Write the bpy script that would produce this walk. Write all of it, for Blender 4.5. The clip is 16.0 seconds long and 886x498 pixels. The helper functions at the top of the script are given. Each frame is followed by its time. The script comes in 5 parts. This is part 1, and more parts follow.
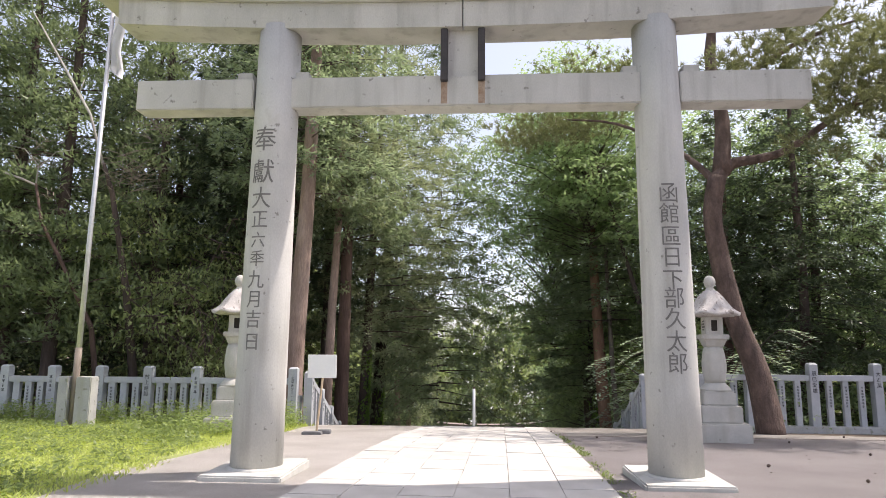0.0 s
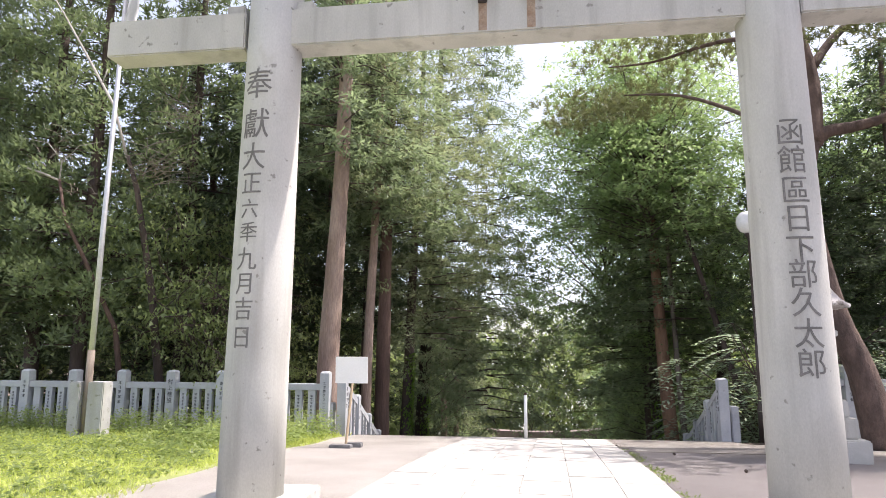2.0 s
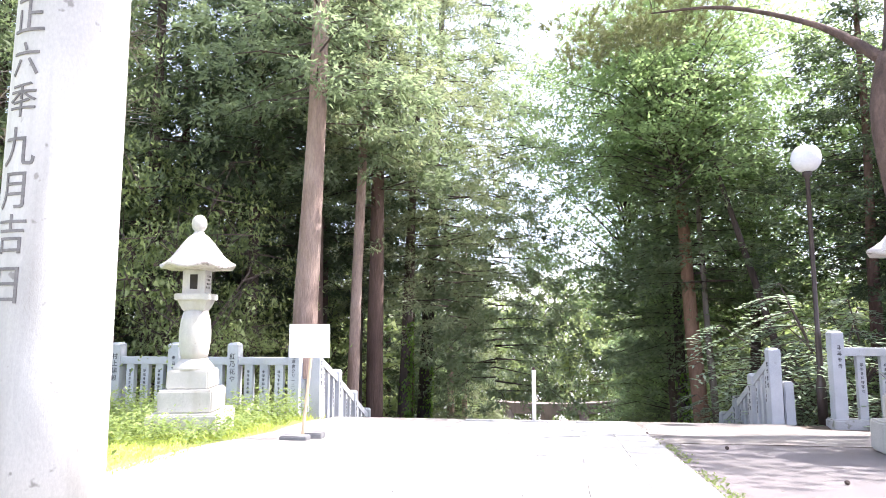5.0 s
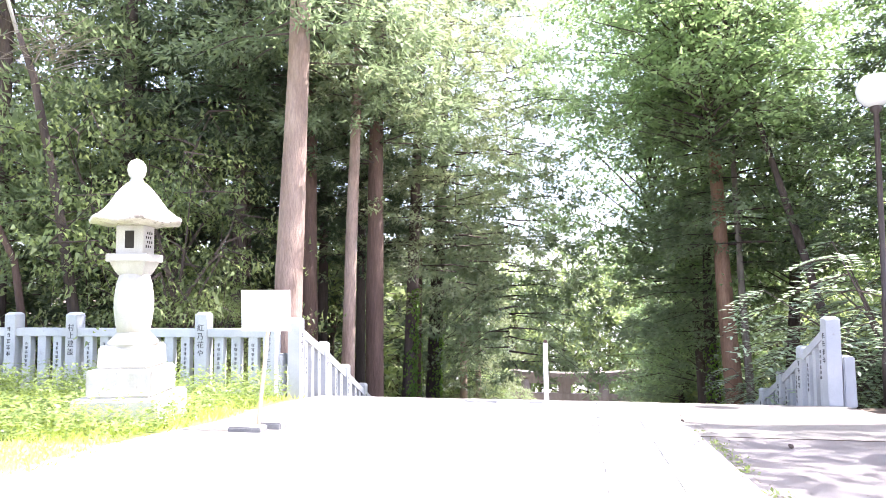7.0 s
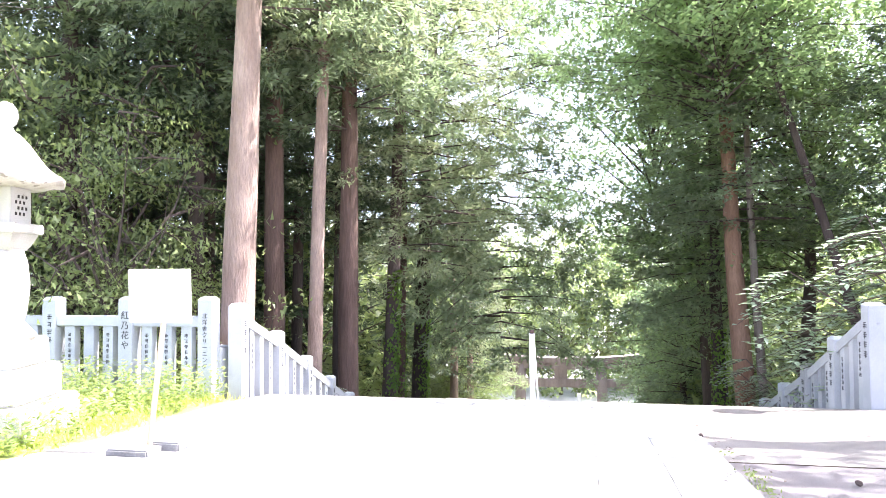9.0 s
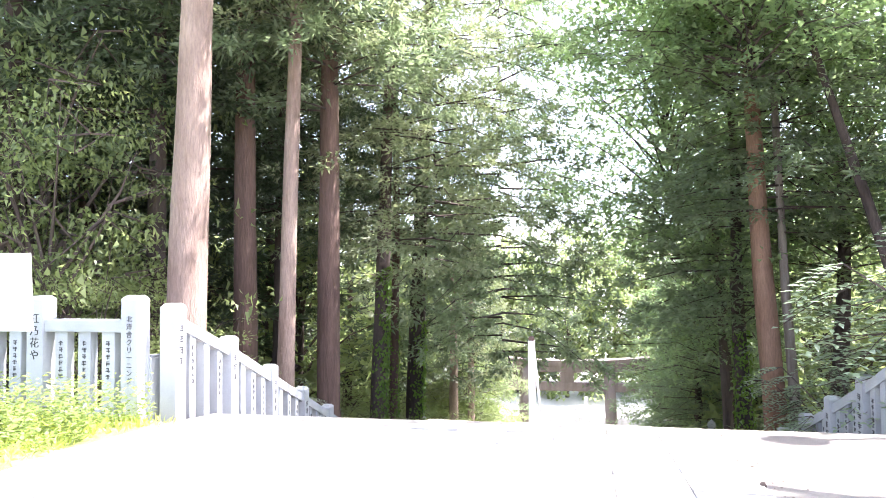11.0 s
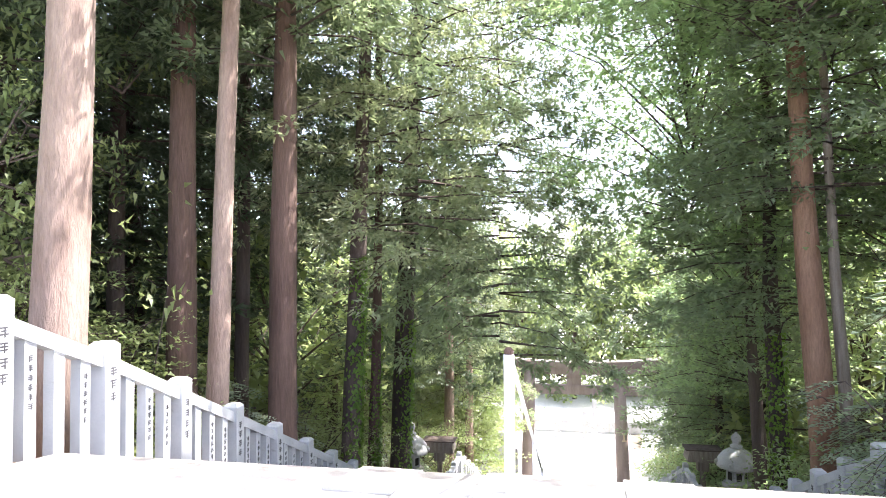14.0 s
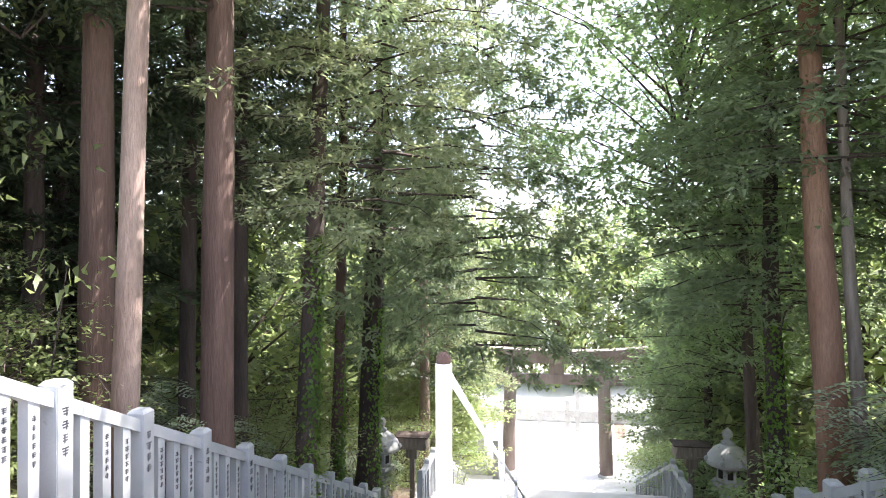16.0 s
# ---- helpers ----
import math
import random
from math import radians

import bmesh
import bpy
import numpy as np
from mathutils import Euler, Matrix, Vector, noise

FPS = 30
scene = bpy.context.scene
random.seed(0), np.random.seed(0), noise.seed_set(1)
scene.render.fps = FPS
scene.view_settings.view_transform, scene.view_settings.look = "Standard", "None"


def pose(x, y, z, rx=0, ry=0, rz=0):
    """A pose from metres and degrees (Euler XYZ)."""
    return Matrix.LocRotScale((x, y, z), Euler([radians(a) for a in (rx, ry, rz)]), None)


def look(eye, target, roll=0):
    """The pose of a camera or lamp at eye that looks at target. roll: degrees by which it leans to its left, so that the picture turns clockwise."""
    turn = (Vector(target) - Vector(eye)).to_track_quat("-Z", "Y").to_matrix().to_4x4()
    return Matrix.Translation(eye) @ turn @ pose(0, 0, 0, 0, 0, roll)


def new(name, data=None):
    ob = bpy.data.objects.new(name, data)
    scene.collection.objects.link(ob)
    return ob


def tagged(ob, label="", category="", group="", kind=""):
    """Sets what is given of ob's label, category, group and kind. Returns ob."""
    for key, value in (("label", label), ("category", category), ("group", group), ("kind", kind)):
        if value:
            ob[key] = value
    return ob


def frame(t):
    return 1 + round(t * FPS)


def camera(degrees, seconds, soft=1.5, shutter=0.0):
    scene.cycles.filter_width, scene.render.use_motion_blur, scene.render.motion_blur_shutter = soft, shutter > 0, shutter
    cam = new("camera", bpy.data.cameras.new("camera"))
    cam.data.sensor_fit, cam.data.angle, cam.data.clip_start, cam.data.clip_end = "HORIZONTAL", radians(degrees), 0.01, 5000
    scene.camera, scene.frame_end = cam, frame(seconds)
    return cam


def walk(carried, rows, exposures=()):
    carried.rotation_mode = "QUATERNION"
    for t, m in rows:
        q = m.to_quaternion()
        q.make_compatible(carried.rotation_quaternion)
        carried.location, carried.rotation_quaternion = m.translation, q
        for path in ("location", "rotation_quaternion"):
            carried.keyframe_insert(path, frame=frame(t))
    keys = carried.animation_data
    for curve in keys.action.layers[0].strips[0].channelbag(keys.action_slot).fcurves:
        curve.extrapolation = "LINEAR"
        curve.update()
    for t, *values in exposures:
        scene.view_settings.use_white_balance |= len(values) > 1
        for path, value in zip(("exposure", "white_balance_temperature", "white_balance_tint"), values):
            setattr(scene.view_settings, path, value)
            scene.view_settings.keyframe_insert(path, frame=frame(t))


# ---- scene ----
cam = camera(70.1, 16.0, soft=0.6)
METRES, EYE, TILT, LEAN, TURN = 16.0, 1.45, 0.0, 0.0, 2.1
ROWS = [
    (0.0, 0.0, 0.0, 0.0, -0.07, 8.54, -0.48),
    (0.5, 0.0019, 0.0304, -0.0013, -0.16, 8.75, -0.43),
    (1.0, 0.0042, 0.0589, -0.0019, 0.78, 8.79, -0.31),
    (1.5, 0.0039, 0.092, -0.0038, 2.32, 8.9, -0.36),
    (2.0, 0.0038, 0.1244, -0.0057, 4.3, 8.92, -0.25),
    (2.5, 0.0018, 0.156, -0.0054, 5.0, 8.88, -0.28),
    (3.0, 0.0027, 0.1849, -0.0072, 5.16, 8.74, -0.1),
    (3.5, 0.0048, 0.2173, -0.0084, 5.66, 8.48, -0.07),
    (4.0, 0.0128, 0.2482, -0.0106, 5.48, 7.86, 0.13),
    (6.5, 0.0306, 0.4113, -0.0133, 6.65, 4.05, 0.3),
    (7.0, 0.0365, 0.4433, -0.0156, 7.36, 3.42, 0.4),
    (7.5, 0.0404, 0.4765, -0.0159, 8.03, 2.77, 0.34),
    (8.0, 0.0454, 0.5077, -0.0174, 7.71, 2.39, 0.4),
    (8.5, 0.047, 0.5396, -0.0175, 7.65, 2.07, 0.35),
    (9.0, 0.0514, 0.5709, -0.0186, 7.22, 1.84, 0.38),
    (11.5, 0.0604, 0.7283, -0.0293, 8.09, 1.92, 0.56),
    (12.0, 0.0646, 0.7587, -0.0322, 8.63, 1.9, 0.54),
    (12.5, 0.065, 0.7873, -0.0329, 9.16, 1.76, 0.45),
    (13.0, 0.068, 0.8173, -0.035, 8.88, 1.75, 0.42),
    (13.5, 0.0697, 0.8461, -0.0361, 8.88, 1.76, 0.36),
    (14.0, 0.0733, 0.8767, -0.0387, 8.45, 1.72, 0.36),
    (14.5, 0.0757, 0.9048, -0.0401, 8.12, 1.61, 0.27),
    (15.0, 0.0792, 0.9365, -0.0437, 7.72, 1.23, 0.21),
    (15.5, 0.0817, 0.9644, -0.0449, 7.46, 0.86, 0.23),
    (16.0, 0.0836, 0.9929, -0.0474, 7.1, 0.56, 0.16),
]
walk(cam, [(t, pose(0, 0, EYE, TILT, LEAN, TURN) @ pose(METRES * x, METRES * y, METRES * z, 90 + pitch, roll, yaw)) for t, x, y, z, yaw, pitch, roll in ROWS],
     exposures=[(0.0, 0.3, 6650, 17), (1.0, 0.15, 6650, 17), (2.0, 0.6, 6550, 18), (3.0, 1.08, 6450, 19), (4.0, 1.3, 6250, 19), (7.0, 2.1, 6050, 21), (9.0, 2.27, 6050, 20), (12.5, 2.3, 6200, 18), (14.0, 2.25, 6250, 17), (16.0, 2.02, 6250, 16)])

# ---- world and sun ----
SUN_ELEVATION, SUN_AHEAD = radians(60), radians(16)      # the sun stands to the right and ahead
to_sun = Vector((math.cos(SUN_ELEVATION) * math.cos(SUN_AHEAD), math.cos(SUN_ELEVATION) * math.sin(SUN_AHEAD), math.sin(SUN_ELEVATION)))
world = bpy.data.worlds.new("sky")
scene.world = world
world.use_nodes = True
sky = world.node_tree.nodes.new("ShaderNodeTexSky")
sky.sky_type, sky.sun_disc = "NISHITA", False
sky.sun_elevation, sky.sun_rotation = SUN_ELEVATION, radians(90) - SUN_AHEAD
sky.dust_density, sky.air_density, sky.ozone_density = 2.6, 0.75, 0.5
back = world.node_tree.nodes["Background"]
haze = world.node_tree.nodes.new("ShaderNodeVectorMath")      # thin white summer haze over the whole sky
haze.operation = "ADD"
haze.inputs[1].default_value = (2.5, 2.55, 2.65)
world.node_tree.links.new(sky.outputs[0], haze.inputs[0])
world.node_tree.links.new(haze.outputs[0], back.inputs[0])
back.inputs[1].default_value = 0.15
sun = new("sun", bpy.data.lights.new("sun", "SUN"))
sun.data.energy, sun.data.angle, sun.data.color = 5.0, radians(0.55), (1.0, 0.95, 0.88)
sun.matrix_world = look(to_sun * 60, (0, 0, 0))

# ---- materials ----


def material(name, c1, c2, rough=0.8, scale=1.2, fine=45.0, bump=0.25, stretch=(1, 1, 1), third=None, metal=0.0, by_object=0.0, depth=0.02, spots=None, grain=0.55):
    """Two-scale mottled surface: broad patches from c1 to c2, fine grain, optional stains of the third colour."""
    m = bpy.data.materials.new(name)
    m.use_nodes = True
    t = m.node_tree
    n, link = t.nodes, t.links.new
    p = n["Principled BSDF"]
    p.inputs["Roughness"].default_value, p.inputs["Metallic"].default_value = rough, metal
    co, mp = n.new("ShaderNodeTexCoord"), n.new("ShaderNodeMapping")
    mp.inputs["Scale"].default_value = stretch
    link(co.outputs["Object"], mp.inputs[0])
    big, small = n.new("ShaderNodeTexNoise"), n.new("ShaderNodeTexNoise")
    big.inputs["Scale"].default_value, small.inputs["Scale"].default_value = scale, fine
    big.inputs["Detail"].default_value, small.inputs["Detail"].default_value = 6, 5
    small.inputs["Roughness"].default_value = 0.7
    link(mp.outputs[0], big.inputs["Vector"]), link(mp.outputs[0], small.inputs["Vector"])
    ramp = n.new("ShaderNodeValToRGB")
    ramp.color_ramp.elements[0].position, ramp.color_ramp.elements[1].position = 0.32, 0.68
    ramp.color_ramp.elements[0].color, ramp.color_ramp.elements[1].color = (*c1, 1), (*c2, 1)
    if third:
        e = ramp.color_ramp.elements.new(0.78)
        e.color = (*third, 1)
    link(big.outputs["Fac"], ramp.inputs[0])
    mix = n.new("ShaderNodeMix")
    mix.data_type, mix.blend_type = "RGBA", "OVERLAY"
    mix.inputs[0].default_value = grain
    link(ramp.outputs[0], mix.inputs[6])
    grey = n.new("ShaderNodeMapRange")
    grey.inputs[1].default_value, grey.inputs[2].default_value = 0.25, 0.75
    grey.inputs[3].default_value, grey.inputs[4].default_value = 0.25, 0.75
    link(small.outputs["Fac"], grey.inputs[0])
    link(grey.outputs[0], mix.inputs[7])
    last = mix.outputs[2]
    if spots:
        # lichen and dirt flecks, and long rain streaks
        fleck, cut, stain = n.new("ShaderNodeTexNoise"), n.new("ShaderNodeMapRange"), n.new("ShaderNodeMix")
        fleck.inputs["Scale"].default_value, fleck.inputs["Detail"].default_value = spots[1], 3
        cut.inputs[1].default_value, cut.inputs[2].default_value = spots[2], spots[2] + 0.06
        cut.inputs[4].default_value = 0.75
        stain.data_type = "RGBA"
        stain.inputs[7].default_value = (*spots[0], 1)
        link(co.outputs["Object"], fleck.inputs["Vector"]), link(fleck.outputs["Fac"], cut.inputs[0])
        link(cut.outputs[0], stain.inputs[0]), link(last, stain.inputs[6])
        streak, smap, scut, wet = n.new("ShaderNodeTexNoise"), n.new("ShaderNodeMapping"), n.new("ShaderNodeMapRange"), n.new("ShaderNodeMix")
        smap.inputs["Scale"].default_value = (5, 5, 0.35)
        streak.inputs["Scale"].default_value, streak.inputs["Detail"].default_value = 1.0, 4
        scut.inputs[1].default_value, scut.inputs[2].default_value, scut.inputs[4].default_value = 0.52, 0.75, 0.6
        wet.data_type = "RGBA"
        wet.inputs[7].default_value = (*[q * 1.5 for q in spots[0]], 1)
        link(co.outputs["Object"], smap.inputs[0]), link(smap.outputs[0], streak.inputs["Vector"]), link(streak.outputs["Fac"], scut.inputs[0])
        link(scut.outputs[0], wet.inputs[0]), link(stain.outputs[2], wet.inputs[6])
        last = wet.outputs[2]
    if by_object:
        info, rng, hsv = n.new("ShaderNodeObjectInfo"), n.new("ShaderNodeMapRange"), n.new("ShaderNodeHueSaturation")
        rng.inputs[3].default_value, rng.inputs[4].default_value = 1 - by_object, 1 + by_object
        link(info.outputs["Random"], rng.inputs[0]), link(rng.outputs[0], hsv.inputs["Value"])
        link(last, hsv.inputs["Color"])
        last = hsv.outputs[0]
    link(last, p.inputs["Base Color"])
    b = n.new("ShaderNodeBump")
    b.inputs["Strength"].default_value, b.inputs["Distance"].default_value = bump, depth
    link(small.outputs["Fac"], b.inputs["Height"]), link(b.outputs[0], p.inputs["Normal"])
    return m


def leaf_material(name, dark, light, through_colour, share=0.4):
    m = bpy.data.materials.new(name)
    m.use_nodes = True
    t = m.node_tree
    n, link = t.nodes, t.links.new
    p = n["Principled BSDF"]
    p.inputs["Roughness"].default_value = 0.5
    geo, ramp = n.new("ShaderNodeNewGeometry"), n.new("ShaderNodeValToRGB")
    ramp.color_ramp.elements[0].color, ramp.color_ramp.elements[1].color = (*dark, 1), (*light, 1)
    co, patch, add = n.new("ShaderNodeTexCoord"), n.new("ShaderNodeTexNoise"), n.new("ShaderNodeMath")
    patch.inputs["Scale"].default_value = 0.55
    link(co.outputs["Object"], patch.inputs["Vector"])
    add.operation = "MULTIPLY_ADD"
    add.inputs[1].default_value, add.inputs[2].default_value = 0.5, 0.0
    sum_ = n.new("ShaderNodeMath")
    link(geo.outputs["Random Per Island"], add.inputs[0])
    link(add.outputs[0], sum_.inputs[0]), link(patch.outputs["Fac"], sum_.inputs[1])
    low = n.new("ShaderNodeMapRange")
    low.inputs[1].default_value, low.inputs[2].default_value = 0.4, 1.05
    link(sum_.outputs[0], low.inputs[0]), link(low.outputs[0], ramp.inputs[0])
    info, hue, rng = n.new("ShaderNodeObjectInfo"), n.new("ShaderNodeHueSaturation"), n.new("ShaderNodeMapRange")
    rng.inputs[3].default_value, rng.inputs[4].default_value = 0.75, 1.25
    link(info.outputs["Random"], rng.inputs[0]), link(rng.outputs[0], hue.inputs["Value"]), link(ramp.outputs[0], hue.inputs["Color"])
    link(hue.outputs[0], p.inputs["Base Color"])
    tr, mix = n.new("ShaderNodeBsdfTranslucent"), n.new("ShaderNodeMixShader")
    tr.inputs[0].default_value = (*through_colour, 1)
    mix.inputs[0].default_value = share
    link(p.outputs[0], mix.inputs[1]), link(tr.outputs[0], mix.inputs[2]), link(mix.outputs[0], n["Material Output"].inputs[0])
    return m


GRANITE = material("weathered pale granite", (0.33, 0.33, 0.33), (0.46, 0.46, 0.45), 0.85, 1.3, 90, 0.2, third=(0.30, 0.30, 0.26), spots=((0.2, 0.2, 0.15), 8.0, 0.62))
TORII_STONE = material("grey granite of the gate", (0.41, 0.405, 0.37), (0.53, 0.52, 0.48), 0.8, 1.6, 70, 0.12, grain=0.22, stretch=(1, 1, 0.5), third=(0.36, 0.34, 0.27), spots=((0.17, 0.16, 0.14), 9.0, 0.68))
LANTERN_STONE = material("pale granite", (0.42, 0.41, 0.37), (0.52, 0.50, 0.46), 0.85, 2.0, 80, 0.25, third=(0.36, 0.34, 0.26), spots=((0.24, 0.22, 0.18), 12.0, 0.68))
ROOF_STONE = material("lichen-spotted granite", (0.42, 0.39, 0.36), (0.54, 0.51, 0.48), 0.9, 7.0, 80, 0.3, third=(0.2, 0.17, 0.15), spots=((0.16, 0.13, 0.11), 7.0, 0.58))
FENCE_STONE = material("blue-grey granite", (0.36, 0.38, 0.405), (0.46, 0.475, 0.49), 0.8, 2.0, 120, 0.15, by_object=0.07, spots=((0.27, 0.27, 0.26), 10.0, 0.7))
SLAB = material("pale paving granite", (0.40, 0.385, 0.355), (0.51, 0.49, 0.455), 0.85, 1.5, 70, 0.2, by_object=0.08)
JOINT = material("sandy joint", (0.4, 0.38, 0.34), (0.5, 0.47, 0.43), 0.95, 3, 60, 0.3)
GRAVEL = material("fine pale gravel and cement", (0.48, 0.45, 0.41), (0.61, 0.58, 0.54), 0.95, 0.8, 60, 0.5)
ASPHALT = material("old reddish asphalt", (0.29, 0.265, 0.256), (0.365, 0.335, 0.325), 0.9, 0.7, 80, 0.4, third=(0.24, 0.235, 0.22), grain=0.35)
APRON = material("worn cement apron", (0.36, 0.33, 0.30), (0.44, 0.41, 0.375), 0.9, 0.9, 80, 0.3)
SOIL = material("leaf litter and soil", (0.085, 0.062, 0.044), (0.17, 0.13, 0.095), 0.95, 0.6, 25, 0.8, third=(0.05, 0.08, 0.02))
TURF = material("turf soil", (0.2, 0.24, 0.075), (0.34, 0.37, 0.13), 0.95, 1.0, 30, 0.6)
PLAZA = material("sunlit cement", (0.50, 0.49, 0.47), (0.6, 0.59, 0.57), 0.9, 0.5, 30, 0.2)
# Wood shade is put into RED_BARK and DARK_BARK, darker copies of BARK.
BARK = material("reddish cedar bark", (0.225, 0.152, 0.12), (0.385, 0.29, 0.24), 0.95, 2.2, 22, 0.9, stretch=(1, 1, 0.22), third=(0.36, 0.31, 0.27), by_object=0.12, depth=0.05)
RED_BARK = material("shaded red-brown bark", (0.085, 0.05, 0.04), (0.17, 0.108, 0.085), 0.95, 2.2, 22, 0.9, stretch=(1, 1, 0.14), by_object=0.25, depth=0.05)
WARM_BARK = material("warm red-brown bark", (0.2, 0.105, 0.065), (0.33, 0.2, 0.135), 0.95, 2.2, 22, 0.9, stretch=(1, 1, 0.2), depth=0.05)
DARK_BARK = material("dark brown shaded bark", (0.055, 0.04, 0.034), (0.12, 0.088, 0.072), 0.95, 2.2, 22, 0.9, stretch=(1, 1, 0.14), by_object=0.2, depth=0.05)
PINE_BARK = material("scaly pine bark", (0.08, 0.055, 0.045), (0.17, 0.115, 0.092), 0.95, 4.0, 14, 1.0, stretch=(1, 1, 0.5), depth=0.06)
PALE_BARK = material("bleached dead wood", (0.3, 0.27, 0.25), (0.45, 0.42, 0.39), 0.9, 3, 30, 0.5, stretch=(1, 1, 0.3))
INK = material("grey carved lettering", (0.13, 0.125, 0.115), (0.2, 0.19, 0.18), 0.9, 6, 60, 0.1)
BLACK_INK = material("black painted lettering", (0.03, 0.03, 0.035), (0.07, 0.07, 0.075), 0.8, 6, 60, 0.05)
WHITE_PAINT = material("white painted board", (0.78, 0.78, 0.77), (0.84, 0.84, 0.83), 0.5, 2, 40, 0.03)
WHITE_STEEL = material("white painted steel", (0.72, 0.72, 0.7), (0.8, 0.8, 0.78), 0.4, 3, 40, 0.03)
STEEL = material("galvanised steel", (0.5, 0.5, 0.5), (0.62, 0.62, 0.62), 0.45, 4, 60, 0.05, metal=0.7)
BROWN_STEEL = material("dark brown painted steel", (0.035, 0.025, 0.022), (0.055, 0.04, 0.035), 0.45, 4, 50, 0.05)
WOOD = material("grey weathered wood", (0.16, 0.13, 0.1), (0.26, 0.22, 0.18), 0.85, 3, 40, 0.4, stretch=(4, 4, 0.4))
POLE_WOOD = material("raw pine batten", (0.45, 0.34, 0.22), (0.55, 0.43, 0.3), 0.8, 3, 40, 0.2, stretch=(4, 4, 0.3))
GATE_WOOD = material("brown-grey weathered gate", (0.17, 0.13, 0.115), (0.25, 0.2, 0.18), 0.85, 1.5, 30, 0.3, stretch=(2, 2, 0.3))
ROOF_SHEET = material("grey-green roof sheet", (0.12, 0.16, 0.14), (0.2, 0.24, 0.21), 0.6, 2, 30, 0.1)
CAST = material("grey cast base", (0.12, 0.12, 0.12), (0.2, 0.2, 0.2), 0.85, 4, 60, 0.3)
# Near-black stands in for the shade inside the lantern openings.
SHADOW_HOLE = material("shaded inside", (0.02, 0.015, 0.01), (0.03, 0.025, 0.02), 0.9, 5, 30, 0.1)
RUST = material("rust-stained black iron", (0.03, 0.028, 0.027), (0.06, 0.05, 0.05), 0.7, 4, 50, 0.3)
RUST_STAIN = material("rust stain on stone", (0.26, 0.17, 0.11), (0.36, 0.28, 0.21), 0.9, 9, 60, 0.1)
FLAG_CLOTH = material("white cotton flag", (0.72, 0.72, 0.72), (0.8, 0.8, 0.8), 0.9, 3, 60, 0.1)
GLOBE = material("milky lamp globe", (0.7, 0.71, 0.72), (0.78, 0.79, 0.8), 0.15, 3, 20, 0.0)
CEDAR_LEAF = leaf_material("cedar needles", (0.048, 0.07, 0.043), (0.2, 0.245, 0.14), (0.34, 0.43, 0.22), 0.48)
# Darker copy of the cedar needles, with the wood's shade in its colour.
SHADED_CEDAR_LEAF = leaf_material("cedar needles darkened for shade", (0.03, 0.047, 0.028), (0.1, 0.13, 0.07), (0.18, 0.24, 0.115), 0.4)
# Sunlight on the pale crowns is put into this leaf colour.
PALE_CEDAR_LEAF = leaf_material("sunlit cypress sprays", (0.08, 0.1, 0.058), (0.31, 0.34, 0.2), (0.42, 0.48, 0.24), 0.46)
BROAD_LEAF = leaf_material("broad summer leaves", (0.06, 0.095, 0.048), (0.25, 0.33, 0.165), (0.45, 0.6, 0.25), 0.5)
MAPLE_LEAF = leaf_material("yellow-green leaves", (0.095, 0.135, 0.055), (0.25, 0.29, 0.12), (0.44, 0.53, 0.2), 0.48)
PINE_LEAF = leaf_material("pine needles", (0.08, 0.095, 0.042), (0.24, 0.25, 0.11), (0.3, 0.33, 0.12), 0.3)
FERN_LEAF = leaf_material("bluish fern-like leaves", (0.15, 0.2, 0.145), (0.33, 0.4, 0.29), (0.45, 0.56, 0.34), 0.45)
WEED_LEAF = leaf_material("leafy weeds", (0.11, 0.16, 0.05), (0.27, 0.33, 0.12), (0.4, 0.5, 0.14), 0.4)
GRASS_LEAF = leaf_material("bright grass", (0.30, 0.36, 0.08), (0.52, 0.57, 0.19), (0.66, 0.74, 0.18), 0.45)
CLUMP_LEAF = leaf_material("clumped cedar needles", (0.04, 0.062, 0.032), (0.19, 0.235, 0.115), (0.3, 0.38, 0.18), 0.4)
IVY_LEAF = leaf_material("ivy leaves", (0.05, 0.11, 0.02), (0.14, 0.24, 0.04), (0.24, 0.4, 0.05), 0.4)
DEAD_LEAF = leaf_material("brown dead twigs", (0.08, 0.06, 0.045), (0.19, 0.15, 0.12), (0.1, 0.08, 0.05), 0.1)

# ---- mesh helpers ----


def part(name, bm, mat, parent=None, label="", smooth=False):
    """Links a bmesh as one mesh object, under a thing or a part."""
    me = bpy.data.meshes.new(name)
    bm.to_mesh(me)
    bm.free()
    return shared(name, me, mat, parent, label, smooth)


def shared(name, me, mat, parent=None, label="", smooth=False):
    if mat and not me.materials:
        me.materials.append(mat)
    if smooth:
        me.shade_smooth()
    ob = new(name, me)
    ob.parent = parent
    return tagged(ob, label)


def thing(name, x, y, z, label, category, group="", rz=0, kind=""):
    e = new(name)
    e.empty_display_size = 0.2
    e.matrix_world = pose(x, y, z, 0, 0, rz)
    return tagged(e, label, category, group, kind)


